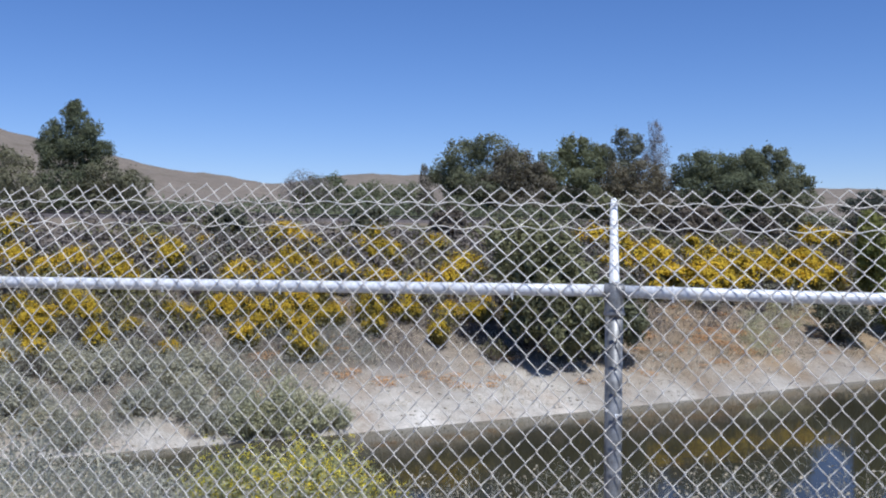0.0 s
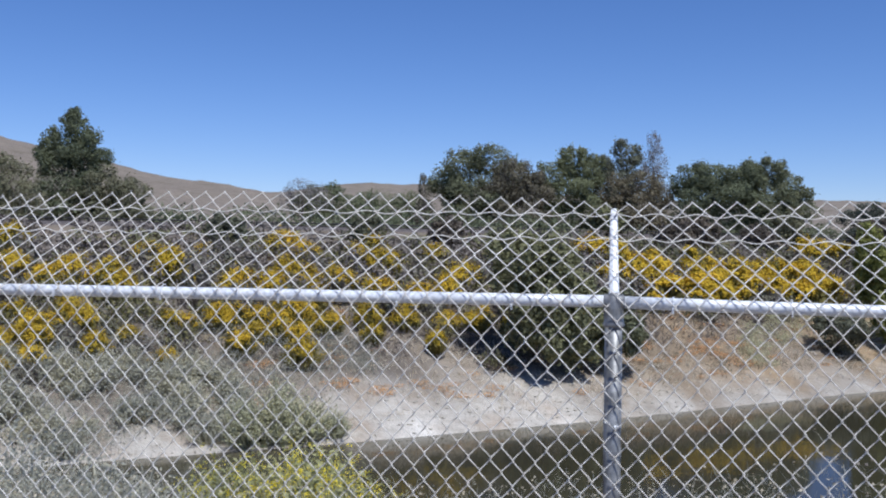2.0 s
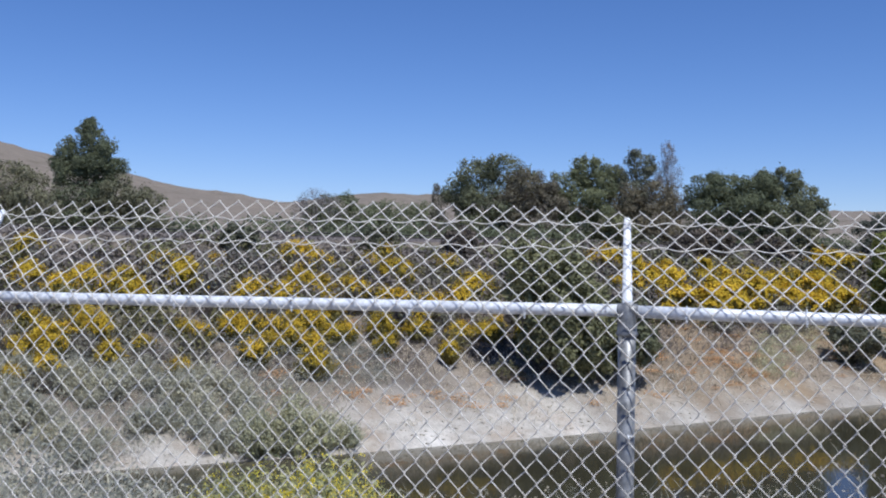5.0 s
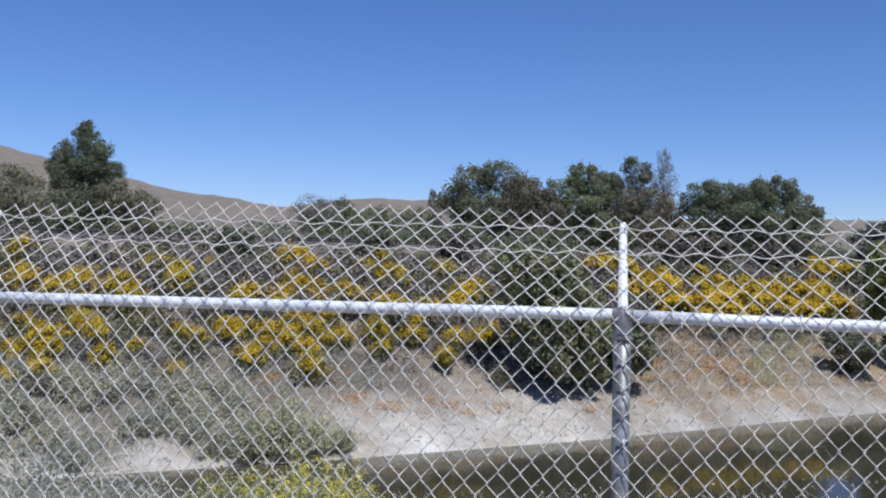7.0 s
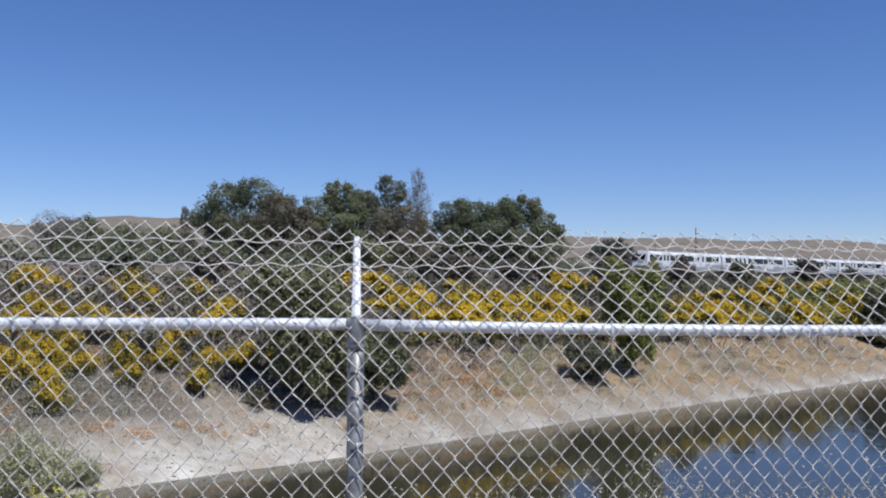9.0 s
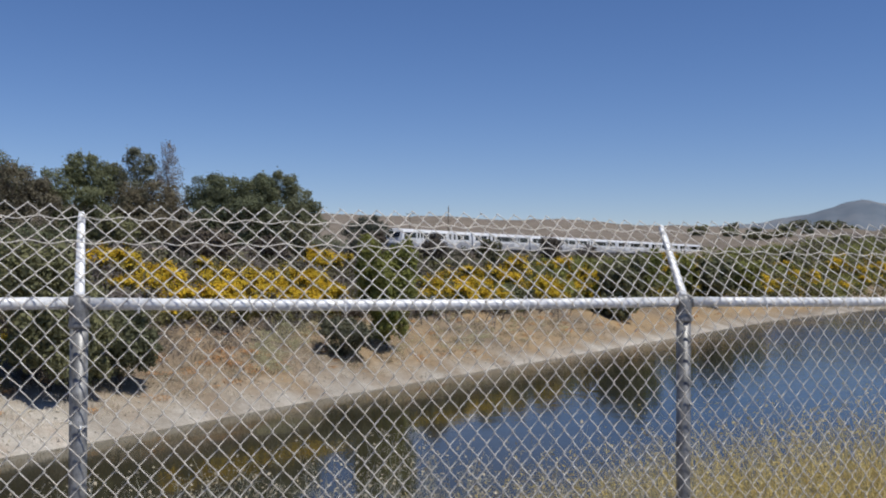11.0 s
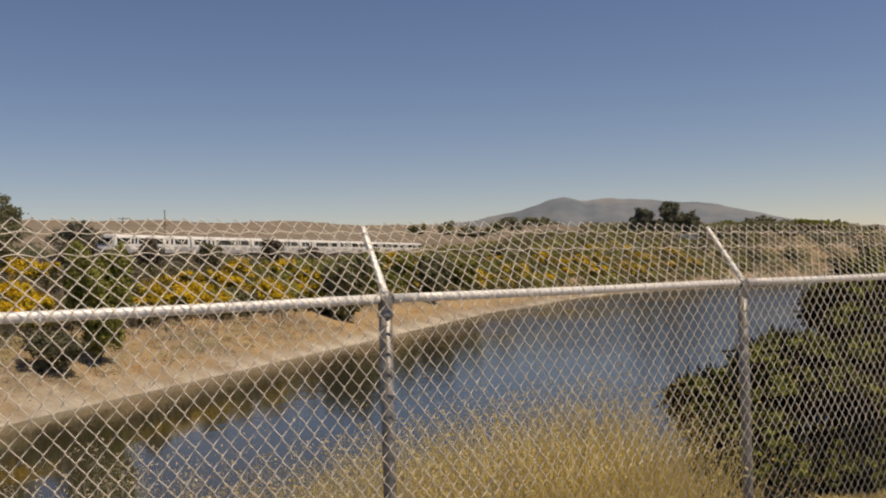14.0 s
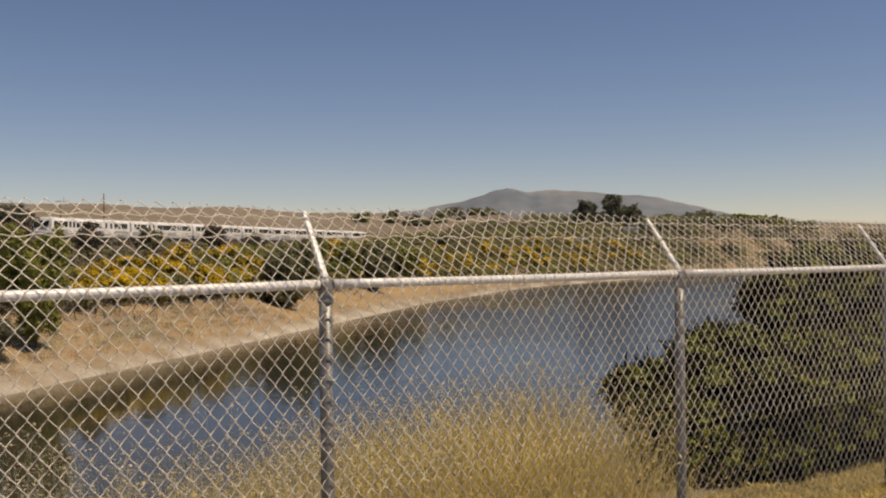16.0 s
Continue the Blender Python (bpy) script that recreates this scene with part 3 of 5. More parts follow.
# ---- railway ----
TU = Vector((TRACK_U[0], TRACK_U[1], 0)).normalized()
TN = Vector((-TU.y, TU.x, 0))
TRACK_YAW = math.atan2(TU.y, TU.x)


def on_track(s, off=0.0, z=0.0):
    return Vector((TRACK_P[0], TRACK_P[1], 0)) + TU * s + TN * off + Vector((0, 0, z))


def build_track():
    tr = thing("railway_track", "ballasted railway track with steel rails on an embankment", "railway track", at=on_track(0, 0, 3.4))
    tr.rotation_euler = (0, 0, TRACK_YAW)
    prof = [(-3.2, -0.35), (-2.2, 0.1), (2.2, 0.1), (3.2, -0.35)]
    ss = np.linspace(-160, 620, 90)
    v = np.array([(s, a, b) for s in ss for a, b in prof])
    k = len(prof)
    q = [(i * k + j, (i + 1) * k + j, (i + 1) * k + j + 1, i * k + j + 1) for i in range(len(ss) - 1) for j in range(k - 1)]
    part("ballast", mesh_np("ballast", v, q, None, M_BALLAST), tr)
    for off in (-0.84, 0.84):
        bm = bmesh.new()
        box_bm(bm, (-160, off - 0.07, 0.1), (620, off + 0.07, 0.12))
        box_bm(bm, (-160, off - 0.012, 0.12), (620, off + 0.012, 0.22))
        box_bm(bm, (-160, off - 0.036, 0.22), (620, off + 0.036, 0.26))
        part("rail", from_bm("rail", bm, M_STEEL), tr)
    bm = bmesh.new()
    for i in range(0, 260):
        x = -160 + i * 3.0
        box_bm(bm, (x, -1.68, 0.1), (x + 0.12, -1.6, 0.34))
    box_bm(bm, (-160, -1.78, 0.34), (620, -1.5, 0.47), 0.03)
    part("third_rail_cover", from_bm("third_rail_cover", bm, M_UNDER), tr, "dark third rail cover board on brackets")
    bm = bmesh.new()
    for i in range(300):
        x = -160 + i * 0.76 * 3.4
        box_bm(bm, (x, -1.3, 0.05), (x + 0.24, 1.3, 0.12))
    tagged(part("sleeper", from_bm("sleeper", bm, M_PALE), tr), kind="stuff")


build_track()


def car_body(length, cab):
    """Rounded car shell, its side pockets left flat: profile swept along x, the cab end raked."""
    prof = [(-1.55, 0.95), (-1.58, 1.2), (-1.6, 2.0), (-1.52, 2.75), (-1.32, 3.05), (-0.9, 3.2), (0, 3.26), (0.9, 3.2), (1.32, 3.05), (1.52, 2.75), (1.6, 2.0), (1.58, 1.2), (1.55, 0.95)]
    st = [(0.0, 0.96), (0.08, 1.0), (length - 1.4, 1.0), (length - 0.1, 1.0), (length, 0.96)]
    v = []
    for x, k in st:
        for y, z in prof:
            xx = x
            if cab and x > length - 1.0:
                xx = x - max(0, z - 1.5) * 0.45
            v.append((xx, y * k, 0.95 + (z - 0.95) * (k if x in (0.0, length) else 1)))
    n, k = len(st), len(prof)
    q = [(i * k + j, i * k + j + 1, (i + 1) * k + j + 1, (i + 1) * k + j) for i in range(n - 1) for j in range(k - 1)]
    bm = bmesh.new()
    bv = [bm.verts.new(p) for p in v]
    for f in q:
        bm.faces.new([bv[i] for i in f])
    bm.faces.new(bv[:k][::-1])
    bm.faces.new(bv[-k:])
    bmesh.ops.recalc_face_normals(bm, faces=bm.faces)
    return from_bm("body", bm, M_WHITE)


def build_car(cab):
    L = 21.0
    car = thing("train_car", "white commuter train car with grey skirt and dark windows", "train car", "cars of the train")
    part("body", car_body(L, cab), car)
    bm = bmesh.new()
    box_bm(bm, (0.15, -1.6, 0.42), (L - 0.15, 1.6, 1.5), 0.06)
    part("skirt", from_bm("skirt", bm, M_SKIRT), car, "brushed grey lower side panels")
    win = box("window", (-0.88, -0.03, -0.42), (0.88, 0.03, 0.42), M_GLASS, 0.02)
    small = box("door_window", (-0.26, -0.03, -0.42), (0.26, 0.03, 0.42), M_GLASS, 0.02)
    leaf = box("door", (-0.62, -0.02, -1.0), (0.62, 0.02, 1.0), M_WHITE, 0.015)
    for side in (-1, 1):
        y = side * 1.585
        for x in (1.75, 3.75, 9.1, 11.0, 12.4, 14.3, 17.6, 19.3):
            o = part("window", win, car)
            o.location = (x, y, 2.25)
        for x in (5.6, 7.0, 15.45, 16.35):
            d = part("door", leaf, car)
            d.location = (x, side * 1.6, 2.0)
            g = part("door_window", small, d)
            g.location = (0, side * 0.012, 0.25)
    for x in (3.2, L - 3.2):
        bm = bmesh.new()
        box_bm(bm, (x - 1.3, -1.15, 0.3), (x + 1.3, 1.15, 0.62), 0.05)
        bg = part("bogie", from_bm("bogie", bm, M_UNDER), car)
        for dx in (-1.05, 1.05):
            for yy in (-0.84, 0.84):
                v, q, t = tube_np([(x + dx, yy - 0.06, 0.38), (x + dx, yy + 0.06, 0.38)], 0.38, 16)
                part("wheel", mesh_np("wheel", v, q, t, M_STEEL), bg)
    if cab:
        o = part("windscreen", box("windscreen", (-0.03, -1.1, -0.45), (0.03, 1.1, 0.45), M_GLASS, 0.02), car, "dark raked cab windscreen")
        o.matrix_basis = pose(L - 0.32, 0, 2.3, 0, -24, 0)
    return car


def build_train():
    tail, gap = 82.0, 0.45
    cab, mid = build_car(True), build_car(False)
    z = 3.4 + 0.26
    for i in range(7):
        s = tail + i * (21.0 + gap)
        p = on_track(s, 0, z)
        m = pose(p.x, p.y, p.z, 0, 0, math.degrees(TRACK_YAW))
        if i == 0:
            p = on_track(s + 21.0, 0, z)
            cab.matrix_basis = pose(p.x, p.y, p.z, 0, 0, math.degrees(TRACK_YAW) + 180)
            tagged(cab, "white end car of the train with raked cab")
        elif i == 6:
            copy_thing(cab, m)
        elif i == 1:
            mid.matrix_basis = m
        else:
            copy_thing(mid, m)


build_train()


# ---- plants ----
def grow_tube(h, a, b, r0, r1, rng, bend=0.12, n=5, sides=6):
    a, b = np.asarray(a, float), np.asarray(b, float)
    k = np.linspace(0, 1, n)[:, None]
    off = rng.normal(size=3) * np.linalg.norm(b - a) * bend
    pts = a + (b - a) * k + off * np.sin(k * np.pi)
    h.add(*tube_np(pts, np.linspace(r0, r1, n), sides))


def broom(seed, flowers=1.0, fine=1.0):
    """A rounded broom bush about 1.3 m high: wands, fine green and blossom on the outer tips."""
    rng = np.random.default_rng(seed)
    b = thing("broom_bush", "broom bush with olive wands and yellow blossom on the bank", "bush", "broom bushes on the bank")
    n = int(180 * fine)
    ang, rr = rng.uniform(0, 2 * np.pi, n), np.sqrt(rng.random(n))
    lump = 0.8 + 0.3 * np.sin(ang * 2 + seed) + 0.15 * np.sin(ang * 5 + seed)
    tip = np.stack((np.cos(ang) * rr * 0.95 * lump, np.sin(ang) * rr * 0.95 * lump, (1.25 - 0.75 * rr ** 2) * rng.uniform(0.75, 1.08, n) * (0.85 + 0.2 * lump)), -1)
    base = tip * np.array([0.25, 0.25, 0.0]) + rng.normal(0, 0.06, (n, 3)) * [1, 1, 0]
    h = Heap()
    h.add(*blades(base, tip, 0.07 / math.sqrt(fine), rng))
    c = tip[rng.integers(0, n, int(300 * fine))] * rng.uniform(0.5, 0.95, (int(300 * fine), 1)) + rng.normal(0, 0.08, (int(300 * fine), 3))
    c[:, 2] = np.abs(c[:, 2])
    h.add(*leaf_quads(c, 0.11 / math.sqrt(fine), rng, 1.0, 2.2))
    part("stem_mass", h.mesh("stem_mass", M_WAND), b)
    m = int((2100 if fine > 0.9 else 2700) * flowers * fine)
    top = tip[(tip[:, 2] > 0.62)]
    pick = top[rng.integers(0, len(top), m)]
    keep = np.sin(pick[:, 0] * 5 + seed) + np.sin(pick[:, 1] * 5.5 + seed * 2) + np.sin(pick[:, 2] * 7) > -0.95
    pick = pick[keep] * rng.uniform(0.9, 1.03, (keep.sum(), 1)) + rng.normal(0, 0.07, (keep.sum(), 3))
    h = Heap()
    h.add(*leaf_quads(pick, 0.058 / math.sqrt(fine), rng, 0.8, 1.3, unit(pick - [0, 0, 0.25]), 0.3))
    part("blossom", h.mesh("blossom", M_YELLOW), b, "bright yellow blossom")
    return b


def brush(seed, mat, label, name="brush", tall=1.0, leaves=380, leaf=0.075, stalk=None):
    """Tangled dry shrub, about 1.1 m high and 1.8 m wide."""
    rng = np.random.default_rng(seed)
    b = thing(name, label, "bush", "dry shrubs on the bank")
    n = 150
    ang, rr = rng.uniform(0, 2 * np.pi, n), np.sqrt(rng.random(n))
    lump = 0.85 + 0.28 * np.sin(ang * 3 + seed) + 0.12 * np.sin(ang * 7 + seed)
    tip = np.stack((np.cos(ang) * rr * lump, np.sin(ang) * rr * lump, tall * (1.1 - 0.7 * rr ** 2) * rng.uniform(0.6, 1.15, n)), -1)
    base = tip * np.array([0.35, 0.35, 0.0])
    h = Heap()
    h.add(*blades(base, tip, 0.042, rng))
    i = rng.integers(0, n, 100)
    k = rng.uniform(0.4, 0.9, (100, 1))
    p0 = base[i] * (1 - k) + tip[i] * k
    h.add(*blades(p0, p0 + rng.normal(0, 0.16, (100, 3)) + [0, 0, 0.12], 0.022, rng))
    part("twig_tangle", h.mesh("twig_tangle", stalk or M_TWIG), b)
    c = tip[rng.integers(0, n, leaves)] * rng.uniform(0.55, 1.0, (leaves, 1)) + rng.normal(0, 0.06, (leaves, 3))
    c[:, 2] = np.abs(c[:, 2])
    h = Heap()
    h.add(*leaf_quads(c, leaf, rng, 0.6, 1.8, unit(unit(c) + [0, 0, 0.7])))
    part("foliage", h.mesh("foliage", mat), b)
    return b


def tree(name, label, at, height_m, lumps, mat, leaf, count, seed, trunk=0.25, category="tree", shell=0.5, long=1.6):
    """Trunk, limbs and a crown: lumps are (dx, dy, z, rx, rz) about the foot, in metres."""
    rng = np.random.default_rng(seed)
    t = thing(name, label, category, at=at)
    L = np.asarray(lumps, float)
    h = Heap()
    top = L[np.argmax(L[:, 2])]
    grow_tube(h, (0, 0, -0.3), (top[0] * 0.6, top[1] * 0.6, height_m * 0.72), trunk, trunk * 0.3, rng, 0.04, 7, 8)
    for dx, dy, z, rx, rz in L:
        a = np.array([top[0] * 0.3, top[1] * 0.3, max(0.1, min(z - rz * 0.6, height_m * 0.5)) * rng.uniform(0.4, 0.9)])
        grow_tube(h, a, (dx, dy, z), trunk * 0.4, trunk * 0.08, rng, 0.1)
        for _ in range(3 if count > 1300 else 0):
            d = unit(rng.normal(size=3)) * np.array([rx, rx, rz]) * 0.75
            grow_tube(h, (dx, dy, z), np.array([dx, dy, z]) + d, trunk * 0.14, trunk * 0.03, rng, 0.1, 4, 5)
    part("trunk", h.mesh("trunk", M_BARK, True), t)
    sub_c, sub_r = [], []
    for dx, dy, z, rx, rz in L:
        sub_c.append((dx, dy, z))
        sub_r.append((rx * 0.76, rx * 0.76, rz * 0.76))
        for _ in range(15):
            d = unit(rng.normal(size=3))
            sub_c.append((dx + d[0] * rx * 0.81, dy + d[1] * rx * 0.81, z + d[2] * rz * 0.81))
            k = rng.uniform(0.12, 0.36)
            sub_r.append((rx * k, rx * k, rz * k))
    c, out = blob_points(sub_c, sub_r, count, rng, shell)
    c = c + rng.normal(size=c.shape) * (rng.random((len(c), 1)) ** 3) * L[:, 3].mean() * 0.09
    keep = c[:, 2] > 0.05
    h = Heap()
    h.add(*leaf_quads(c[keep], leaf, rng, 0.2, long, out[keep], 0.45))
    part("crown", h.mesh("crown", mat), t)
    return t


def ground_at(x, y):
    return (x, y, float(height(x, y)))


def polar(az, d, sink=0.0):
    """A foot on the ground by azimuth from the eye (degrees, positive to the left) and distance."""
    x, y = -math.sin(radians(az)) * d, math.cos(radians(az)) * d - 3.4
    return (x, y, float(height(x, y)) - sink)


# large bushes on the far bank: foot, height, width
def bank_bush(x, y, tall, wide, seed, mat, count, leaf=0.11):
    rng = np.random.default_rng(seed)
    lumps = [(0, 0, tall * 0.42, wide * 0.42, tall * 0.42)]
    for k in range(6):
        a = k * 1.05 + seed
        lumps.append((math.cos(a) * wide * 0.3, math.sin(a) * wide * 0.26, tall * rng.uniform(0.25, 0.72), wide * rng.uniform(0.2, 0.27), tall * rng.uniform(0.18, 0.27)))
    return tree("bank_bush", "tall dense dark green shrub growing on the bank", ground_at(x, y), tall, lumps, mat, leaf, count, seed, 0.09, "bush", 0.45)


bank_bush(-3.6, 65.3, 12.4, 8.5, 11, M_GREEN, 22000, 0.20)
bank_bush(0.8, 67.8, 7.7, 5.2, 12, M_GREEN, 8000, 0.20)
bank_bush(25.6, 89.3, 12.4, 6.6, 13, M_FRESH, 14000, 0.23)
bank_bush(20.6, 84.6, 4.4, 5.2, 14, M_GREYTREE, 5000, 0.18)
bank_bush(71.2, 124.8, 11.0, 7.2, 15, M_GREEN, 9000, 0.31)
bank_bush(105.6, 151.8, 10.7, 6.9, 16, M_GREEN, 7000, 0.36)
bank_bush(101.1, 156.0, 9.6, 5.8, 17, M_FRESH, 5000, 0.36)
bank_bush(174.0, 216.0, 6.5, 8.0, 18, M_GREEN, 5000, 0.47)
bank_bush(51.7, 118.5, 3.6, 5.4, 19, M_GREEN, 5000, 0.26)
bank_bush(94.5, 152.0, 4.6, 6.4, 20, M_FRESH, 4500, 0.31)
bank_bush(85.2, 142.9, 9.6, 7.4, 21, M_FRESH, 6000, 0.36)
bank_bush(126.5, 171.8, 9.1, 8.2, 22, M_FRESH, 5000, 0.42)
bank_bush(0.8, 101.7, 4.4, 4.1, 23, M_GREEN, 3000, 0.21)

# large brown-grey shrubs on the embankment, before the track
def embankment_shrub(x, y, tall, wide, seed, mat):
    rng = np.random.default_rng(seed)
    lumps = [(0, 0, tall * 0.4, wide * 0.42, tall * 0.38)] + [(rng.uniform(-0.3, 0.3) * wide, rng.uniform(-0.2, 0.2) * wide, tall * rng.uniform(0.35, 0.75), wide * rng.uniform(0.18, 0.28), tall * rng.uniform(0.18, 0.26)) for _ in range(5)]
    return tree("embankment_shrub", "dense brown-grey shrub on the railway embankment", ground_at(x, y), tall, lumps, mat, 0.19, int(900 * wide), seed, 0.07, "bush", 0.5)


for k, (x, y, tall, wide) in enumerate(((10.6, 104.9, 5.6, 5.6), (7.2, 101.0, 4.6, 4.2), (21.3, 113.7, 6.2, 4.6), (17.6, 110.0, 4.2, 4.2), (-13.6, 85.0, 3.8, 4.4), (-20.5, 79.5, 3.4, 4.0), (32.6, 123.0, 5.0, 4.8), (44.5, 132.0, 5.6, 5.0), (57.0, 142.0, 5.0, 5.0), (75.0, 157.5, 5.4, 6.0), (86.0, 166.0, 4.6, 6.0), (-30.0, 71.5, 3.2, 3.8))):
    embankment_shrub(x, y, tall, wide, 520 + k, (M_BRUSH, M_BRUSH, M_GREYTREE)[k % 3])

# trees beyond the railway
def grown_tree(nm, lab, az, dist, tall, lumps, mt, leaf, count, seed):
    near = dist < 100
    return tree(nm, lab, polar(az, dist, 0.2), tall, lumps, mt, leaf * (0.55 if near else 0.66), int(count * (2.4 if near else 1.6)), seed, 0.22)


grown_tree("conifer_tree", "tall green conifer behind the railway", 29.9, 95, 12.7, ((0.18, 0, 11.5, 1.0, 1.2), (0.2, 0, 10.4, 1.7, 1.9), (-2.1, 0, 9.9, 0.8, 1.2), (0.7, 0, 9.1, 2.3, 2.0), (-2.0, 0, 8.6, 1.5, 1.7), (1.3, 0, 7.8, 2.4, 1.9), (-1.7, 0, 7.3, 2.0, 1.8), (0, 0, 5.2, 3.3, 2.6), (0, 0, 2.6, 3.6, 2.4)), M_TREEGREEN, 0.24, 13500, 31)
grown_tree("shrubby_tree", "grey-olive tree behind the railway", 34.2, 92, 8.6, ((0, 0, 5.8, 3.2, 2.6), (2.9, 0, 4.8, 2.6, 2.4), (-2.9, 0, 5.6, 3.0, 2.6), (0, 0, 2.6, 5.0, 2.4)), M_GREYTREE, 0.24, 9282, 32)
grown_tree("shrubby_tree", "grey-olive tree behind the railway", 28.0, 93, 7.6, ((-0.4, 0, 5.2, 2.4, 2.0), (2.0, 0, 4.6, 2.0, 2.2), (-2.4, 0, 4.2, 2.6, 2.2), (0.4, 0, 2.2, 4.0, 2.2)), M_GREYTREE, 0.24, 7956, 33)
grown_tree("round_tree", "broad olive-green tree behind the railway", 7.0, 128, 15.0, ((-2.2, 0, 10.4, 3.4, 2.8), (1.6, 0, 11.6, 3.2, 2.6), (-4.0, 0, 8.0, 3.0, 3.0), (4.0, 0, 9.0, 3.2, 2.8), (0.4, 0, 7.0, 5.4, 3.4), (-1, 0, 3.4, 6.4, 3.4), (3, 0, 3.6, 5.0, 3.4)), M_OLIVETREE, 0.30, 21216, 34)
grown_tree("round_tree", "brownish-green tree behind the railway", 5.0, 125, 12.0, ((0, 0, 8.6, 3.2, 2.6), (2.4, 0, 6.8, 2.8, 2.6), (-2.2, 0, 6.2, 3.2, 2.8), (0, 0, 3.2, 5.2, 3.2)), M_BROWNTREE, 0.27, 11934, 35)
grown_tree("round_tree", "dark green tree behind the railway", 1.9, 128, 14.5, ((0.9, 0, 11.2, 2.2, 2.2), (-1.9, 0, 9.2, 3.0, 2.8), (2.9, 0, 9.8, 2.2, 2.4), (0.4, 0, 6.8, 4.8, 3.4), (0, 0, 3.4, 5.4, 3.4)), M_TREEGREEN, 0.29, 17238, 36)
grown_tree("pine_tree", "dark pine behind the railway", -1.0, 130, 15.5, ((1.0, 0, 12.4, 2.2, 1.9), (-2.0, 0, 11.0, 2.0, 1.7), (0.2, 0, 9.0, 3.4, 2.4), (-0.6, 0, 5.8, 3.6, 2.8), (0, 0, 2.8, 4.4, 2.8)), M_DARKGREEN, 0.27, 13260, 37)
grown_tree("sparse_tree", "tall sparse grey-brown tree behind the railway", -2.8, 131, 15.8, ((0.3, 0, 13.4, 1.2, 2.0), (0.9, 0, 10.8, 2.2, 2.6), (-0.6, 0, 8.6, 2.6, 2.8), (1.2, 0, 6.6, 2.8, 2.8)), M_WISP, 0.16, 5600, 38)
grown_tree("round_tree", "brownish-olive tree behind the railway", -1.9, 128, 11.6, ((0.6, 0, 8.4, 3.0, 2.5), (-2.8, 0, 7.4, 2.8, 2.6), (2.8, 0, 6.4, 2.8, 2.6), (0, 0, 5.0, 4.6, 2.8), (0.4, 0, 2.6, 5.6, 2.6)), M_BROWNTREE, 0.27, 9500, 49)
grown_tree("round_tree", "wide dark green tree behind the railway", -6.3, 128, 11.4, ((0, 0, 8.6, 3.0, 2.4), (-2.8, 0, 8.2, 2.8, 2.4), (3.2, 0, 8.0, 3.2, 2.6), (0, 0, 5.6, 5.6, 3.2), (0, 0, 2.8, 6.0, 2.8)), M_TREEGREEN, 0.29, 17238, 39)
grown_tree("round_tree", "wide olive-green tree behind the railway", -9.0, 130, 11.2, ((0.8, 0, 8.8, 2.2, 2.0), (-2.4, 0, 7.8, 2.8, 2.4), (2.8, 0, 7.0, 2.4, 2.2), (4.0, 0, 5.2, 2.2, 2.0), (0, 0, 5.2, 4.4, 3.0), (0.6, 0, 2.8, 6.0, 2.8)), M_OLIVETREE, 0.29, 17238, 40)
grown_tree("shrubby_tree", "dark bush beyond the railway", 15.9, 125, 7.4, ((0, 0, 5.8, 3.0, 2.1), (2.8, 0, 5.0, 2.8, 1.9), (-2.6, 0, 4.8, 3.0, 1.9), (0, 0, 2.5, 4.8, 2.4)), M_TREEGREEN, 0.26, 7956, 41)
grown_tree("shrubby_tree", "dark bush beyond the railway", 12.4, 130, 7.4, ((0, 0, 5.6, 3.6, 2.1), (3.6, 0, 5.3, 3.0, 2.0), (-3.4, 0, 5.3, 3.2, 2.0), (0, 0, 2.5, 5.8, 2.4)), M_TREEGREEN, 0.26, 7956, 42)
grown_tree("sparse_tree", "leafless pinkish-grey tree beyond the railway", 17.3, 120, 9.0, ((0, 0, 7.0, 2.0, 1.7), (2.0, 0, 5.8, 1.8, 1.8), (-1.9, 0, 5.4, 1.8, 1.8)), M_WISP, 0.14, 2300, 43)
grown_tree("conifer_tree", "small brown conifer beyond the railway", 10.3, 124, 9.6, ((0, 0, 8.1, 0.7, 1.4), (0.1, 0, 6.0, 1.2, 1.8), (0, 0, 3.4, 1.9, 2.2)), M_BROWNTREE, 0.17, 2386, 44)
grown_tree("shrubby_tree", "dark bush beside the railway", -14.3, 132, 7.6, ((0, 0, 5.0, 1.9, 1.6), (1.8, 0, 3.8, 1.8, 1.6), (-1.6, 0, 3.8, 2.0, 1.6), (0, 0, 1.8, 3.2, 1.8)), M_DARKGREEN, 0.22, 5304, 45)


def far_pine(az, dist, lumps, count, seed):
    """A pine far off: lumps are (degrees to its right, height above the eye, half width, half height)."""
    foot = polar(az, dist, 0.2)
    side = (math.cos(radians(az)), math.sin(radians(az)))
    deg = radians(1) * dist
    shape = [(side[0] * k * deg, side[1] * k * deg, 1.9 + z - foot[2], rx * 1.35, rz * 1.2) for k, z, rx, rz in lumps]
    return tree("pine_tree", "tall dark pine at the far end of the pond", foot, 1.9 + lumps[0][1] - foot[2], shape, M_DARKGREEN, 0.66, int(count * 1.3), seed, 0.3)


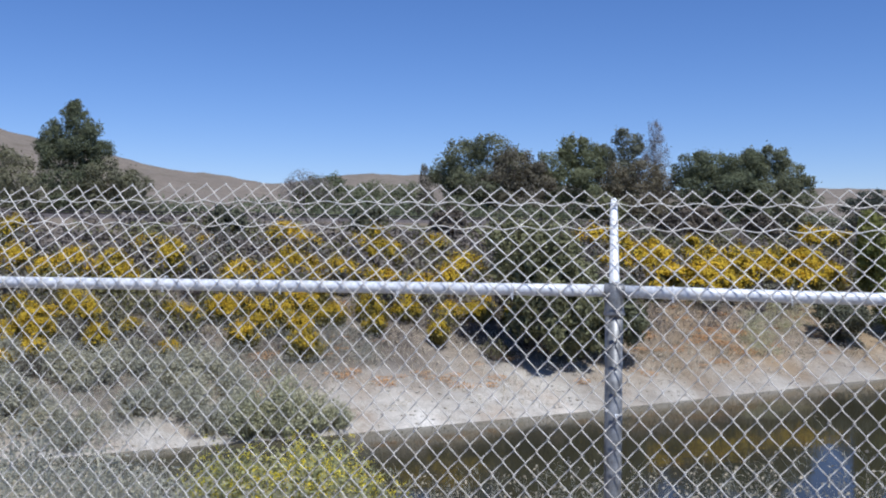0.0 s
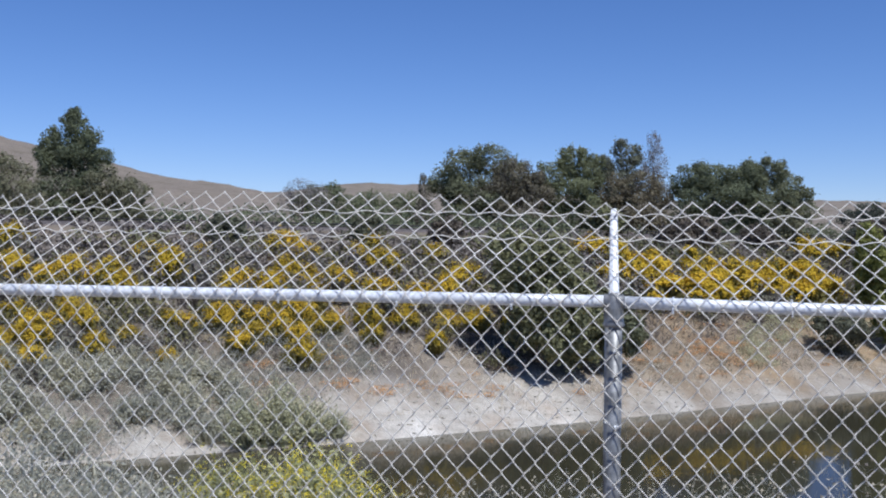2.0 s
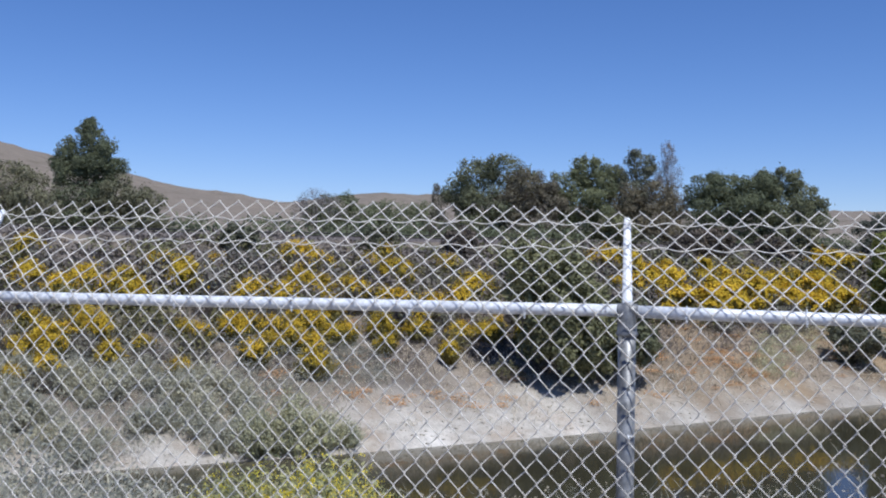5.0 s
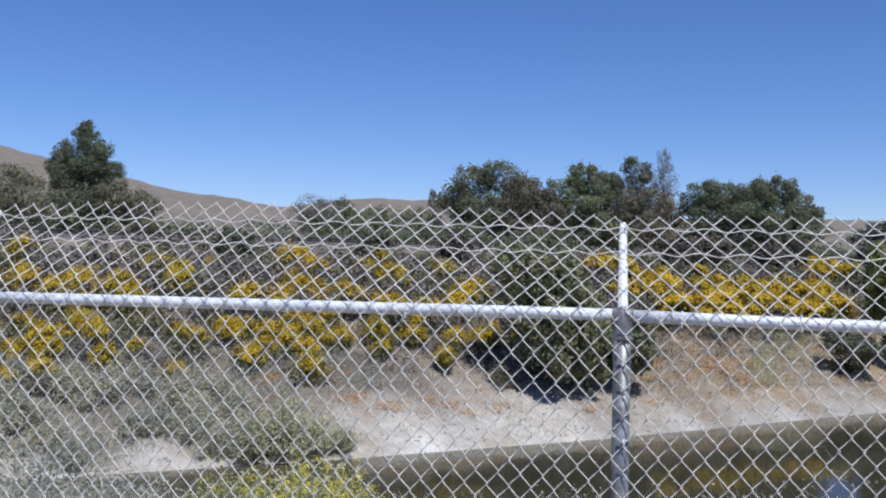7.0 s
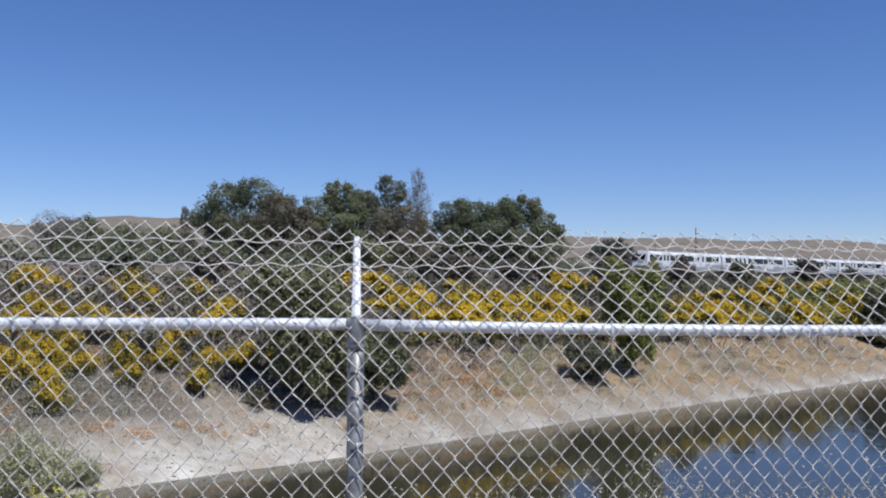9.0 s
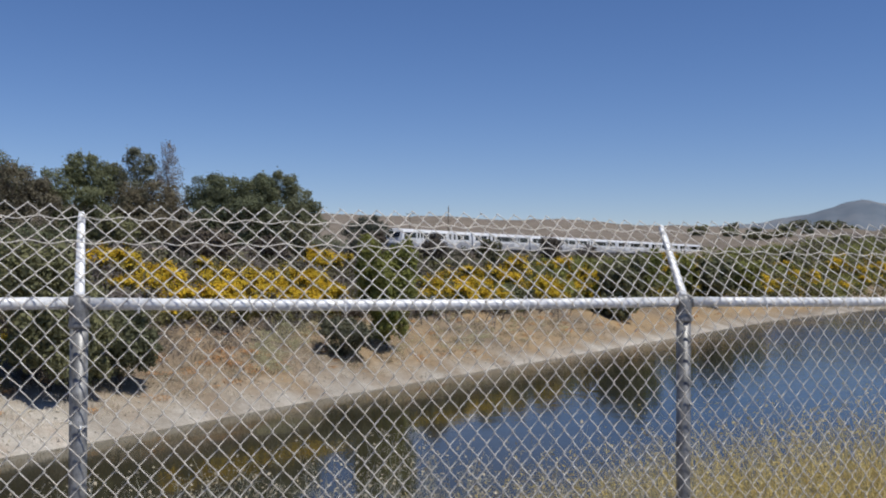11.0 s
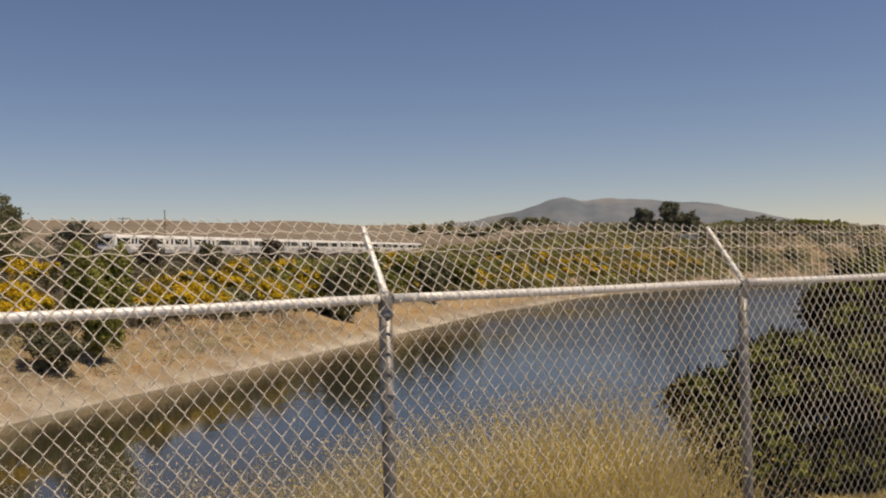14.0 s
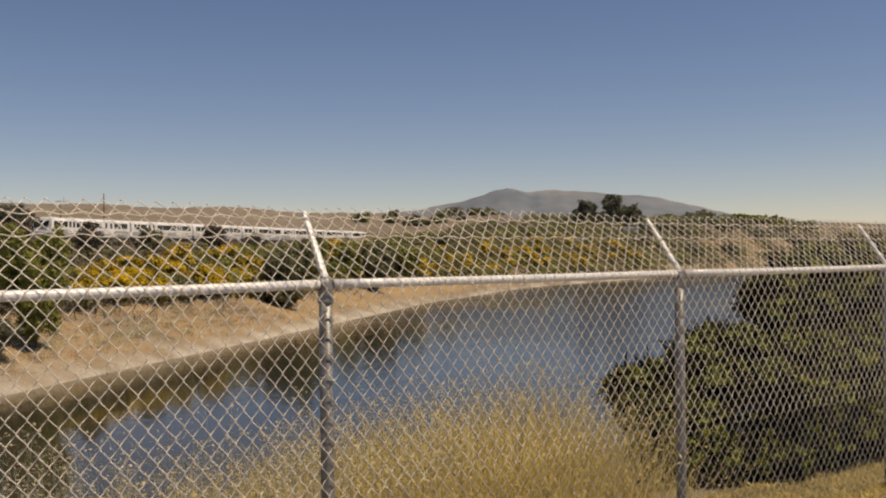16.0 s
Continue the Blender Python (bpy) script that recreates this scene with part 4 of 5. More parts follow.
far_pine(-46.4, 420, ((0, 16.4, 3.0, 3.2), (-0.2, 13.2, 4.2, 3.0), (0.3, 10.6, 5.2, 3.2), (-0.8, 9.2, 4.0, 2.6)), 5200, 46)
far_pine(-47.85, 420, ((0, 17.8, 3.2, 3.4), (0.15, 14.6, 4.4, 3.2), (-0.2, 11.0, 5.4, 3.4), (0, 7.8, 5.6, 3.0)), 6000, 47)
far_pine(-49.0, 420, ((0, 14.0, 3.0, 2.8), (-0.1, 11.4, 4.0, 2.8), (0.3, 8.4, 4.8, 3.0), (0.1, 5.4, 5.4, 3.0)), 5200, 48)

# scattered dark trees and scrub of the far plain
rng = np.random.default_rng(21)
for k in range(44):
    az = -34 - 29 * (k / 43) + rng.uniform(-0.9, 0.9)
    dist = rng.uniform(260, 520) + (120 if az < -38 else 0)
    if az > -40 and track_e(*polar(az, dist)[:2]) < 10:
        dist += 130
    while polar(az, dist)[2] < WATER + 3:
        dist += 40
    tall = rng.uniform(3.0, 6.5)
    w = tall * rng.uniform(0.6, 1.0)
    lumps = [(0, 0, tall * 0.55, w * 0.7, tall * 0.4)] + [(rng.uniform(-w, w), rng.uniform(-w, w), tall * rng.uniform(0.25, 0.5), w * 0.6, tall * 0.3) for _ in range(3)]
    tree("far_tree", "distant dark green tree on the plain beyond the pond", polar(az, dist, 0.2), tall, lumps, (M_GREEN, M_GREYTREE, M_OLIVETREE)[k % 3], 0.9, 600, 100 + k, 0.16)
# olive thicket beyond the pond's far end
for k in range(44):
    az = -49.5 - 15.5 * (k / 43) + rng.uniform(-0.5, 0.5)
    dist = np.interp(-az, (49.5, 56, 65), (400, 525, 570)) + rng.uniform(10, 100)
    tall = rng.uniform(2.6, 4.8) if k % 9 else 6.0
    w = tall * rng.uniform(1.1, 1.9)
    lumps = [(0, 0, tall * 0.6, w * 0.7, tall * 0.38)] + [(rng.uniform(-w, w), rng.uniform(-w, w), tall * rng.uniform(0.2, 0.5), w * 0.65, tall * 0.3) for _ in range(4)]
    tree("thicket_tree", "olive-green tree in the thicket beyond the pond", polar(az, dist, 0.2), tall, lumps, (M_OLIVETREE, M_FRESH, M_BROWNTREE)[k % 3], 1.1, 750, 400 + k, 0.14)

# broom, clump by clump along the bank
BROOM_A = ((-39.1, 57), (-36.5, 56.8), (-36, 60.7), (-32.3, 59.6), (-30.6, 63.3), (-26.7, 64.1), (-23.8, 64.6), (-25, 72.5), (-21.5, 68.2), (-19.4, 68.6), (-19.7, 74.9), (-17.6, 73.9), (-16.2, 69.9), (-12, 73.8), (-10.7, 77.4), (-23.5, 72.4), (-36.2, 58.8), (-25.5, 64.4))
BROOM_B = ((-35.5, 52.1), (-32.9, 50.1), (-31.9, 53), (-28.9, 53.8), (-26.7, 57.2), (-25.2, 59.3), (-22.1, 58.5), (-20.5, 62.2), (-18.3, 62.9), (-16.3, 64.7), (-13.7, 66.1), (-11, 67.4), (-9.1, 68.9), (-33.9, 48.5))
BROOM_C = ((-0.6, 92), (2.9, 92.1), (5, 90.6), (5.4, 85.6), (8.7, 89), (12, 91.8), (14.3, 96.8), (17.2, 95), (18.7, 100.4), (15.8, 96.1), (23.3, 112.7), (22.6, 98.7), (10.6, 90.1), (38.1, 111.2), (46.4, 118.4), (55.2, 128.8), (60.1, 125.4), (66.1, 131.2), (77.6, 145.4), (38.2, 110.3), (45.1, 117.4), (52.9, 124.8))
BROOM_D = ((56.6, 121.5), (70, 133.8), (68.8, 127.7), (116.4, 185.6), (113, 175.4), (121.9, 182.4), (127.4, 174.9), (137.1, 177.4), (166.9, 199.7), (190.6, 208.8), (222.4, 226.1), (245.2, 231.6), (268.1, 238.2), (206.4, 216.6), (230.3, 224.5))
near_protos = [broom(201), broom(202), broom(203, 0.9), broom(204, 0.7)]
far_protos = [broom(205, 1, 0.45), broom(206, 1, 0.45), broom(207, 0.9, 0.45)]
near_used, far_used = [False] * 4, [False] * 3


def plant(kinds, flags, i, x, y, s, rng, sink=0.05):
    k = i % len(kinds)
    g = ground_at(x, y)
    m = pose(g[0], g[1], g[2] - sink, 0, 0, rng.uniform(0, 360)) @ Matrix.Diagonal((s * rng.uniform(0.9, 1.2), s * rng.uniform(0.9, 1.2), s * rng.uniform(0.85, 1.1), 1))
    if not flags[k]:
        flags[k] = True
        ob = kinds[k]
        ob.matrix_basis = m
        return ob
    ob = copy_thing(kinds[k], Matrix())
    ob.matrix_basis = m
    return ob


rng = np.random.default_rng(5)
i = 0
for group, reps, spread, size in ((BROOM_A, 3, 2.0, 1.7), (BROOM_B, 3, 1.9, 1.45), (BROOM_C, 6, 2.7, 2.1), (BROOM_D, 5, 8.0, 3.0)):
    for x, y in group:
        for k in range(reps):
            dx, dy = (0, 0) if k == 0 else rng.normal(0, spread, 2)
            if far_d(x + dx, y + dy) < 7 or track_e(x + dx, y + dy) > -8:
                dx = dy = 0
            protos, used = (near_protos, near_used) if group in (BROOM_A, BROOM_B) else (far_protos, far_used)
            plant(protos, used, i, x + dx, y + dy, size * rng.uniform(0.75, 1.2), rng)
            i += 1

def bare_strip(x, df):
    return df < float(np.interp(x, (8, 20, 120, 200), (0, 13.0, 10.0, 3.5)))


# dry shrubs between them
kinds = [brush(301, M_DULL, "grey-green dry shrub on the slope"), brush(302, M_TWIG, "bare grey-brown dry shrub on the slope", leaves=250), brush(303, M_DULL, "grey-green dry shrub on the slope", tall=1.2), brush(304, M_OLIVE, "dark olive shrub on the slope", leaves=600)]
flags = [False] * 4
made = 0
far_spots = []
while made < 150 or len(far_spots) < 420:
    far = len(far_spots) < 420 and rng.random() < 0.5
    d = rng.uniform(110, 460) if far else rng.uniform(45, 125)
    az = rng.uniform(-62, 10) if far else rng.uniform(-34, 38)
    x, y, z = polar(az, d)
    df, e = far_d(x, y), track_e(x, y)
    if df < 10 + 3.0 * math.sin(x * 0.25) or e > -11 or y < 28 or bare_strip(x, df):
        continue
    if far:
        far_spots.append((x, y, rng.uniform(1.4, 3.0), 46, rng.uniform(1.4, 2.6)))
    elif made < 150:
        s = rng.uniform(1.5, 2.6) * (0.65 if df < 14 else 1)
        plant(kinds, flags, made * 3 + int(rng.integers(0, 4)), x, y, s, rng)
        made += 1


# rust and straw weeds on the bank, in patches: stuff
def tufts(name, label, mat, spots, width, seed, lean=0.35):
    rng = np.random.default_rng(seed)
    h = Heap()
    base, tip = [], []
    for x, y, tall, n, r in spots:
        p = np.stack((x + rng.normal(0, r, n), y + rng.normal(0, r, n)), -1)
        z = height(p[:, 0], p[:, 1])
        b = np.stack((p[:, 0], p[:, 1], z - 0.02), -1)
        base.append(b)
        tip.append(b + np.stack((rng.normal(0, lean, n) * tall, rng.normal(0, lean, n) * tall, tall * rng.uniform(0.5, 1.1, n)), -1))
    h.add(*blades(np.concatenate(base), np.concatenate(tip), width, rng))
    return tagged(new(name, h.mesh(name, mat)), label, "weeds", kind="stuff")


def bank_spots(n, lo, hi, az_lo, az_hi, tall, count, r, seed):
    rng = np.random.default_rng(seed)
    out = []
    while len(out) < n:
        az, d = rng.uniform(az_lo, az_hi), rng.uniform(45, 200)
        x, y, z = polar(az, d)
        if lo < far_d(x, y) < hi and z > WATER + 0.1 and y > 28:
            out.append((x, y, tall * rng.uniform(0.6, 1.3), count, r * rng.uniform(0.6, 1.4)))
    return out


RUST_SPOTS = bank_spots(120, 3, 16, -40, 22, 0.3, 0, 0.75, 61)
prng = np.random.default_rng(64)
for x, y, r, n in ((3.5, 74, 2.6, 16), (8.0, 76.5, 2.4, 12), (12.5, 80, 2.2, 8), (-14, 56.5, 1.6, 7), (-10.6, 58.8, 1.4, 5)):   # thick patches
    RUST_SPOTS += [(x + prng.normal(0, r), y + prng.normal(0, r * 0.5), 0.3 * prng.uniform(0.6, 1.2), 0, prng.uniform(0.5, 0.95)) for _ in range(n)]
tufts("straw_weeds", "low bleached dry grass on the bank", M_STRAWPALE, bank_spots(220, 3.5, 22, -55, 34, 0.4, 60, 1.4, 62), 0.042, 62)
tufts("grey_weeds", "low grey-brown dead stalks on the bank", M_TWIG, bank_spots(170, 9, 22, -55, 36, 0.7, 60, 1.1, 63), 0.04, 63)


def scrub(name, label, mat, spots, leaf, per, seed):
    rng = np.random.default_rng(seed)
    sp = np.asarray(spots, float)
    zz = height(sp[:, 0], sp[:, 1])
    cen = np.stack((sp[:, 0], sp[:, 1], zz + sp[:, 2] * 0.35), -1)
    rad = np.stack((sp[:, 4], sp[:, 4], sp[:, 2] * 0.6), -1)
    c, out = blob_points(cen, rad, per * len(sp), rng, 0.4)
    keep = c[:, 2] > height(c[:, 0], c[:, 1])
    h = Heap()
    h.add(*leaf_quads(c[keep], leaf, rng, 0.5, 1.6, out[keep]))
    return tagged(new(name, h.mesh(name, mat)), label, "scrub", kind="stuff")


def scrub_spots(n, az_lo, az_hi, d_lo, d_hi, lo, hi, tall, wide, seed, e_lo=-900, e_hi=-9):
    rng = np.random.default_rng(seed)
    out = []
    while len(out) < n:
        x, y, z = polar(rng.uniform(az_lo, az_hi), rng.uniform(d_lo, d_hi))
        if lo < far_d(x, y) < hi and e_lo < track_e(x, y) < e_hi and y > 28 and (tall < 0.5 or not bare_strip(x, far_d(x, y))):
            out.append((x, y, tall * rng.uniform(0.6, 1.4), 0, wide * rng.uniform(0.6, 1.4)))
    return out


scrub("olive_scrub", "olive-green scrub along the far bank", M_OLIVE, scrub_spots(520, -60, -12, 110, 480, 5, 70, 1.9, 2.6, 65), 0.4, 110, 65)
scrub("green_scrub", "green scrub along the far bank", M_FRESH, scrub_spots(200, -60, -14, 110, 480, 5, 70, 3.0, 2.6, 66), 0.4, 110, 66)
scrub("rust_weeds", "low rusty-orange dead weeds on the bank", M_RUST, RUST_SPOTS, 0.06, 200, 61)
scrub("pale_litter", "low bleached dry litter covering the mud bank", M_STRAWPALE, scrub_spots(420, -42, 24, 50, 140, 2.2, 13, 0.16, 1.3, 171), 0.06, 110, 171)
scrub("olive_litter", "low olive-brown dry plants on the mud bank", M_BROWNTREE, scrub_spots(260, -42, 2, 58, 140, 3.6, 15, 0.42, 0.9, 172), 0.07, 100, 172)
scrub("bank_patch", "olive-green low plants at the foot of the tall shrub", M_SAGEGREEN, [q for q in scrub_spots(420, -16, -8, 70, 100, 4.5, 13, 0.75, 0.9, 178) if 11 < q[0] < 20.5][:70], 0.075, 130, 178)
scrub("bank_tufts", "low olive-grey plants on the bare bank", M_SAGEGREEN, scrub_spots(130, -27, -8, 66, 130, 4.5, 14, 0.4, 0.8, 177), 0.07, 110, 177)
scrub("embankment_scrub", "low grey-brown scrub on the railway embankment", M_TWIG, scrub_spots(760, -40, 37, 60, 260, 8, 90, 0.8, 1.5, 165, -13, -3.6), 0.22, 85, 165)
scrub("embankment_olive_scrub", "dark olive scrub on the railway embankment", M_GREEN, scrub_spots(150, -30, 37, 60, 200, 8, 90, 1.3, 1.4, 166, -14, -5.5), 0.2, 110, 166)
scrub("embankment_dark_scrub", "dark brownish scrub on the railway embankment", M_GREYTREE, scrub_spots(260, -34, 2, 80, 220, 12, 90, 1.7, 1.5, 173, -17, -4.6), 0.22, 100, 173)
scrub("trackside_scrub", "dark green bushes beyond the railway track", M_TREEGREEN, scrub_spots(300, -27, 37, 75, 240, 8, 900, 3.3, 2.6, 167, 6, 19), 0.27, 150, 167)
scrub("shore_scrub", "dense olive-green scrub on the far bank", M_OLIVE, scrub_spots(520, -52, -26, 140, 430, 3.5, 50, 2.0, 2.8, 168), 0.42, 100, 168)
scrub("shore_green_scrub", "green scrub on the far bank", M_FRESH, scrub_spots(240, -52, -24, 140, 430, 3.5, 40, 2.6, 2.6, 169), 0.42, 100, 169)
scrub("far_broom", "drifts of yellow broom on the far bank", M_YELLOW, scrub_spots(110, -50, -28, 170, 430, 9, 30, 2.4, 2.2, 170), 0.36, 80, 170)
scrub("grey_scrub", "grey-brown scrub on the slope below the railway", M_TWIG, scrub_spots(420, -22, 36, 60, 130, 17, 60, 1.8, 1.6, 67), 0.18, 130, 67)
scrub("olive_slope_scrub", "dark olive scrub on the slope below the railway", M_OLIVE, scrub_spots(240, -22, 36, 60, 130, 14, 60, 1.7, 1.5, 68), 0.18, 120, 68)
scrub("sage_scrub", "low pale grey-green scrub on the pond's western bank", M_SAGE, [q for q in scrub_spots(600, 13, 38, 38, 68, 0.2, 15, 1.15, 1.1, 69) if math.hypot(q[0] + 22.5, q[1] - 44.6) > 1.8 and (q[0] < -16.5 or far_d(q[0], q[1]) > 7)], 0.066, 140, 69)
low = []
lrng = np.random.default_rng(77)
while len(low) < 150:
    x, y, z = polar(lrng.uniform(24, 42), lrng.uniform(19, 44))
    if z > WATER + 0.4 and far_d(x, y) < 1.0:
        low.append((x, y, lrng.uniform(0.8, 1.6), 0, lrng.uniform(0.6, 1.1)))
scrub("near_sage_scrub", "grey-green sage scrub on the near bank", M_SAGE, low, 0.05, 190, 78)
scrub("east_slope_scrub", "brown-olive scrub on the slope above the bare bank", M_BRUSH, scrub_spots(300, -27, -5, 75, 200, 13, 70, 1.3, 1.5, 175), 0.19, 80, 175)
scrub("east_slope_olive_scrub", "olive scrub on the slope above the bare bank", M_OLIVE, scrub_spots(200, -27, -5, 75, 200, 13, 70, 1.3, 1.5, 176), 0.19, 80, 176)
scrub("brown_scrub", "low grey-brown dead scrub above the mud bank", M_TWIG, scrub_spots(260, -34, 30, 55, 130, 9.5, 18, 0.85, 1.1, 70), 0.1, 90, 70)
end = []
erng = np.random.default_rng(73)
while len(end) < 520:
    x, y, z = polar(erng.uniform(-67, -43), erng.uniform(350, 640))
    if z > WATER + 0.3:
        end.append((x, y, 3.0 * erng.uniform(0.6, 1.4), 0, 4.0 * erng.uniform(0.6, 1.4)))
scrub("far_end_scrub", "olive scrub beyond the far end of the pond", M_OLIVETREE, end[:330], 0.7, 70, 74)
scrub("far_end_brown_scrub", "brownish scrub beyond the far end of the pond", M_BROWNTREE, end[330:], 0.7, 70, 75)


def clods():
    """Small pale clods and stones on the mud bank."""
    rng = np.random.default_rng(76)
    oct_v = np.array([(1, 0, 0), (-1, 0, 0), (0, 1, 0), (0, -1, 0), (0, 0, 1), (0, 0, -1)], float)
    oct_t = np.array([(4, 0, 2), (4, 2, 1), (4, 1, 3), (4, 3, 0), (5, 2, 0), (5, 1, 2), (5, 3, 1), (5, 0, 3)])
    h = Heap()
    made = 0
    while made < 2400:
        az, d = rng.uniform(-38, 28), rng.uniform(48, 130)
        x, y, z = polar(az, d)
        df = far_d(x, y)
        if not 0.05 < df < 9 or rng.random() < df / 11:
            continue
        r = 0.035 + 0.1 * rng.random() ** 4
        v = oct_v * r * rng.uniform(0.6, 1.3, (6, 1)) * [1.2, 1.2, 0.7]
        a = rng.uniform(0, 6.3)
        v = v @ np.array([[math.cos(a), math.sin(a), 0], [-math.sin(a), math.cos(a), 0], [0, 0, 1]])
        h.add(v + [x, y, z + r * 0.2], None, oct_t)
        made += 1
    return tagged(new("clods", h.mesh("clods", M_CLOD)), "pale dry clods and stones on the mud bank", "stones", kind="stuff")


clods()
tufts("far_scrub", "grey-brown scrub on the far slope", M_TWIG, far_spots, 0.12, 64, 0.5)


# ---- near bank, just beyond the fence ----
def near_grass():
    """Tall dry oat grass on the near slope, taller to the east."""
    rng = np.random.default_rng(71)
    n = 46000
    x = rng.uniform(0.6, 13, n)
    y = 0.25 + rng.random(n) ** 1.3 * 4.2
    clump = np.sin(x * 3.1 + 1) * np.sin(y * 2.7) + 0.6 * np.sin(x * 7 + y * 5)
    keep = (rng.random(n) < np.clip((x - 0.6) / 3.4, 0.08, 1) * (0.65 + 0.3 * clump)) & (x < 5.35 + 0.45 * y)
    x, y = x[keep], y[keep]
    n = len(x)
    tall = np.interp(x, (0.5, 2.0, 3.4, 5.0, 6.3, 7.4), (0.45, 0.68, 0.86, 1.14, 1.1, 0.2)) * rng.uniform(0.45, 1.12, n) * np.where(y < 0.7, 0.75, 1.0) * np.clip((5.6 + 0.45 * y - x) / 0.8, 0.5, 1)
    b = np.stack((x, y, height(x, y) - 0.02), -1)
    t = b + np.stack((rng.normal(0.06, 0.42, n) * tall, rng.normal(0.04, 0.42, n) * tall, tall), -1)
    h = Heap()
    h.add(*blades(b, t, 0.007, rng))
    sx, sy = rng.uniform(5.5, 13, 20000), rng.uniform(-0.1, 1.0, 20000)
    sb = np.stack((sx, sy, height(sx, sy) - 0.01), -1)
    st = rng.uniform(0.02, 0.07, 20000)
    h.add(*blades(sb, sb + np.stack((rng.normal(0, 0.9, 20000) * st, rng.normal(0, 0.9, 20000) * st, st), -1), 0.011, rng))
    # drooping seed heads
    k = rng.random(n) < 0.55
    for rep in range(4):
        c = t[k] + np.stack((rng.normal(0, 0.022, k.sum()), rng.normal(0, 0.022, k.sum()), -rng.random(k.sum()) * 0.12), -1)
        h.add(*leaf_quads(c, 0.011, rng, -0.6, 2.4))
    return tagged(new("dry_grass", h.mesh("dry_grass", M_STRAW)), "tall golden dry oat grass beyond the fence", "grass", kind="stuff")


near_grass()


def seed_weeds():
    """Thin weeds with pale seed heads along the foot of the fence."""
    rng = np.random.default_rng(72)
    h, heads = Heap(), Heap()
    n = 1500
    x, y = rng.uniform(-4.6, 4.2, n), rng.uniform(0.6, 2.8, n)
    tall = rng.uniform(0.55, 1.12, n) * np.interp(x, (-4.6, -2.8, -2.0, -0.9, 0.4, 1.4, 4.2), (1.1, 0.95, 0.72, 0.74, 0.92, 1.05, 0.95))
    b = np.stack((x, y, height(x, y)), -1)
    t = b + np.stack((rng.normal(0, 0.1, n), rng.normal(0, 0.1, n), tall), -1)
    h.add(*blades(b, t, 0.004, rng))
    for rep in range(12):
        k = rng.uniform(0.6, 1.0, (n, 1))
        p0 = b * (1 - k) + t * k
        p1 = p0 + rng.normal(0, 0.035, (n, 3)) + [0, 0, 0.035]
        h.add(*blades(p0, p1, 0.003, rng))
        keep = rng.random(n) < 0.7
        heads.add(*leaf_quads(p1[keep] + rng.normal(0, 0.006, (keep.sum(), 3)), 0.015, rng, 0.2, 1.3))
    tagged(new("weed_stalks", h.mesh("weed_stalks", M_SAGE)), "thin grey weed stalks beyond the fence", "weeds", kind="stuff")
    tagged(new("weed_seed_heads", heads.mesh("weed_seed_heads", M_SEED)), "pale seed heads on the weeds beyond the fence", "weeds", kind="stuff")


seed_weeds()


def mustard(seed):
    rng = np.random.default_rng(seed)
    p = thing("mustard_plant", "wild mustard plant in yellow flower beyond the fence", "plant", "mustard plants")
    n = 130
    ang, rr = rng.uniform(0, 2 * np.pi, n), np.sqrt(rng.random(n)) * 0.42
    tip = np.stack((np.cos(ang) * rr, np.sin(ang) * rr, 1.15 - 0.9 * rr ** 2 + rng.normal(0, 0.1, n)), -1)
    base = tip * [0.12, 0.12, 0]
    h = Heap()
    h.add(*blades(base, tip, 0.009, rng))
    c = tip[rng.integers(0, n, 700)] * rng.uniform(0.3, 0.97, (700, 1)) + rng.normal(0, 0.04, (700, 3))
    h.add(*leaf_quads(c, 0.03, rng, 0.8, 2.2))
    c = tip[rng.integers(0, n, 1500)] * rng.uniform(0.75, 1.0, (1500, 1)) + rng.normal(0, 0.05, (1500, 3))
    h.add(*leaf_quads(c, 0.022, rng, 0.8, 2.2))
    part("stem_mass", h.mesh("stem_mass", M_MUSTARDLEAF), p)
    h = Heap()
    knot = tip[rng.integers(0, n, 240)] + rng.normal(0, 0.05, (240, 3)) - np.stack((np.zeros(240), np.zeros(240), rng.random(240) ** 2 * 0.3), -1)
    c = knot[rng.integers(0, 240, 2000)] + rng.normal(0, 0.016, (2000, 3))
    h.add(*leaf_quads(c, 0.014, rng, 1.0, 1.1))
    part("blossom", h.mesh("blossom", M_MUSTARD), p, "small yellow flowers")
    return p


rng = np.random.default_rng(9)
mk, mf = [mustard(81), mustard(82)], [False, False]
for i, (x, y, s) in enumerate(((-2.7, 5.0, 1.12), (-2.3, 4.7, 0.97), (-3.1, 5.4, 1.12), (-2.0, 4.9, 0.84), (-2.6, 5.7, 1.12), (-3.4, 5.2, 0.92))):
    plant(mk, mf, i, x, y, s, rng)

# pale sage thicket at the pond's near end
sk, sf = [brush(311, M_SAGE, "pale grey-green sage shrub beside the pond", "sage_bush", 1.2, 1000, 0.058, M_SAGE), brush(312, M_SAGE, "pale grey-green sage shrub beside the pond", "sage_bush", 1.0, 1000, 0.058, M_SAGE)], [False, False]
srng = np.random.default_rng(17)
count = 0
for i in range(900):
    az, d = srng.uniform(15, 38), srng.uniform(34, 62)
    x, y, z = polar(az, d)
    df, dn = far_d(x, y), near_d(x, y)
    bare = math.hypot(x + 23, y - 45.0) < 2.2 or (az < 20 and df < 8)
    if bare or z < WATER + 0.15 or count > 105 or df > 15:
        continue
    plant(sk, sf, count, x, y, srng.uniform(1.0, 1.7), rng)
    count += 1
ok, of = [brush(313, M_SAGEGREEN, "olive-green sage shrub at the waterline", "sage_bush", 1.2, 2600, 0.036, M_SAGEGREEN)], [False]
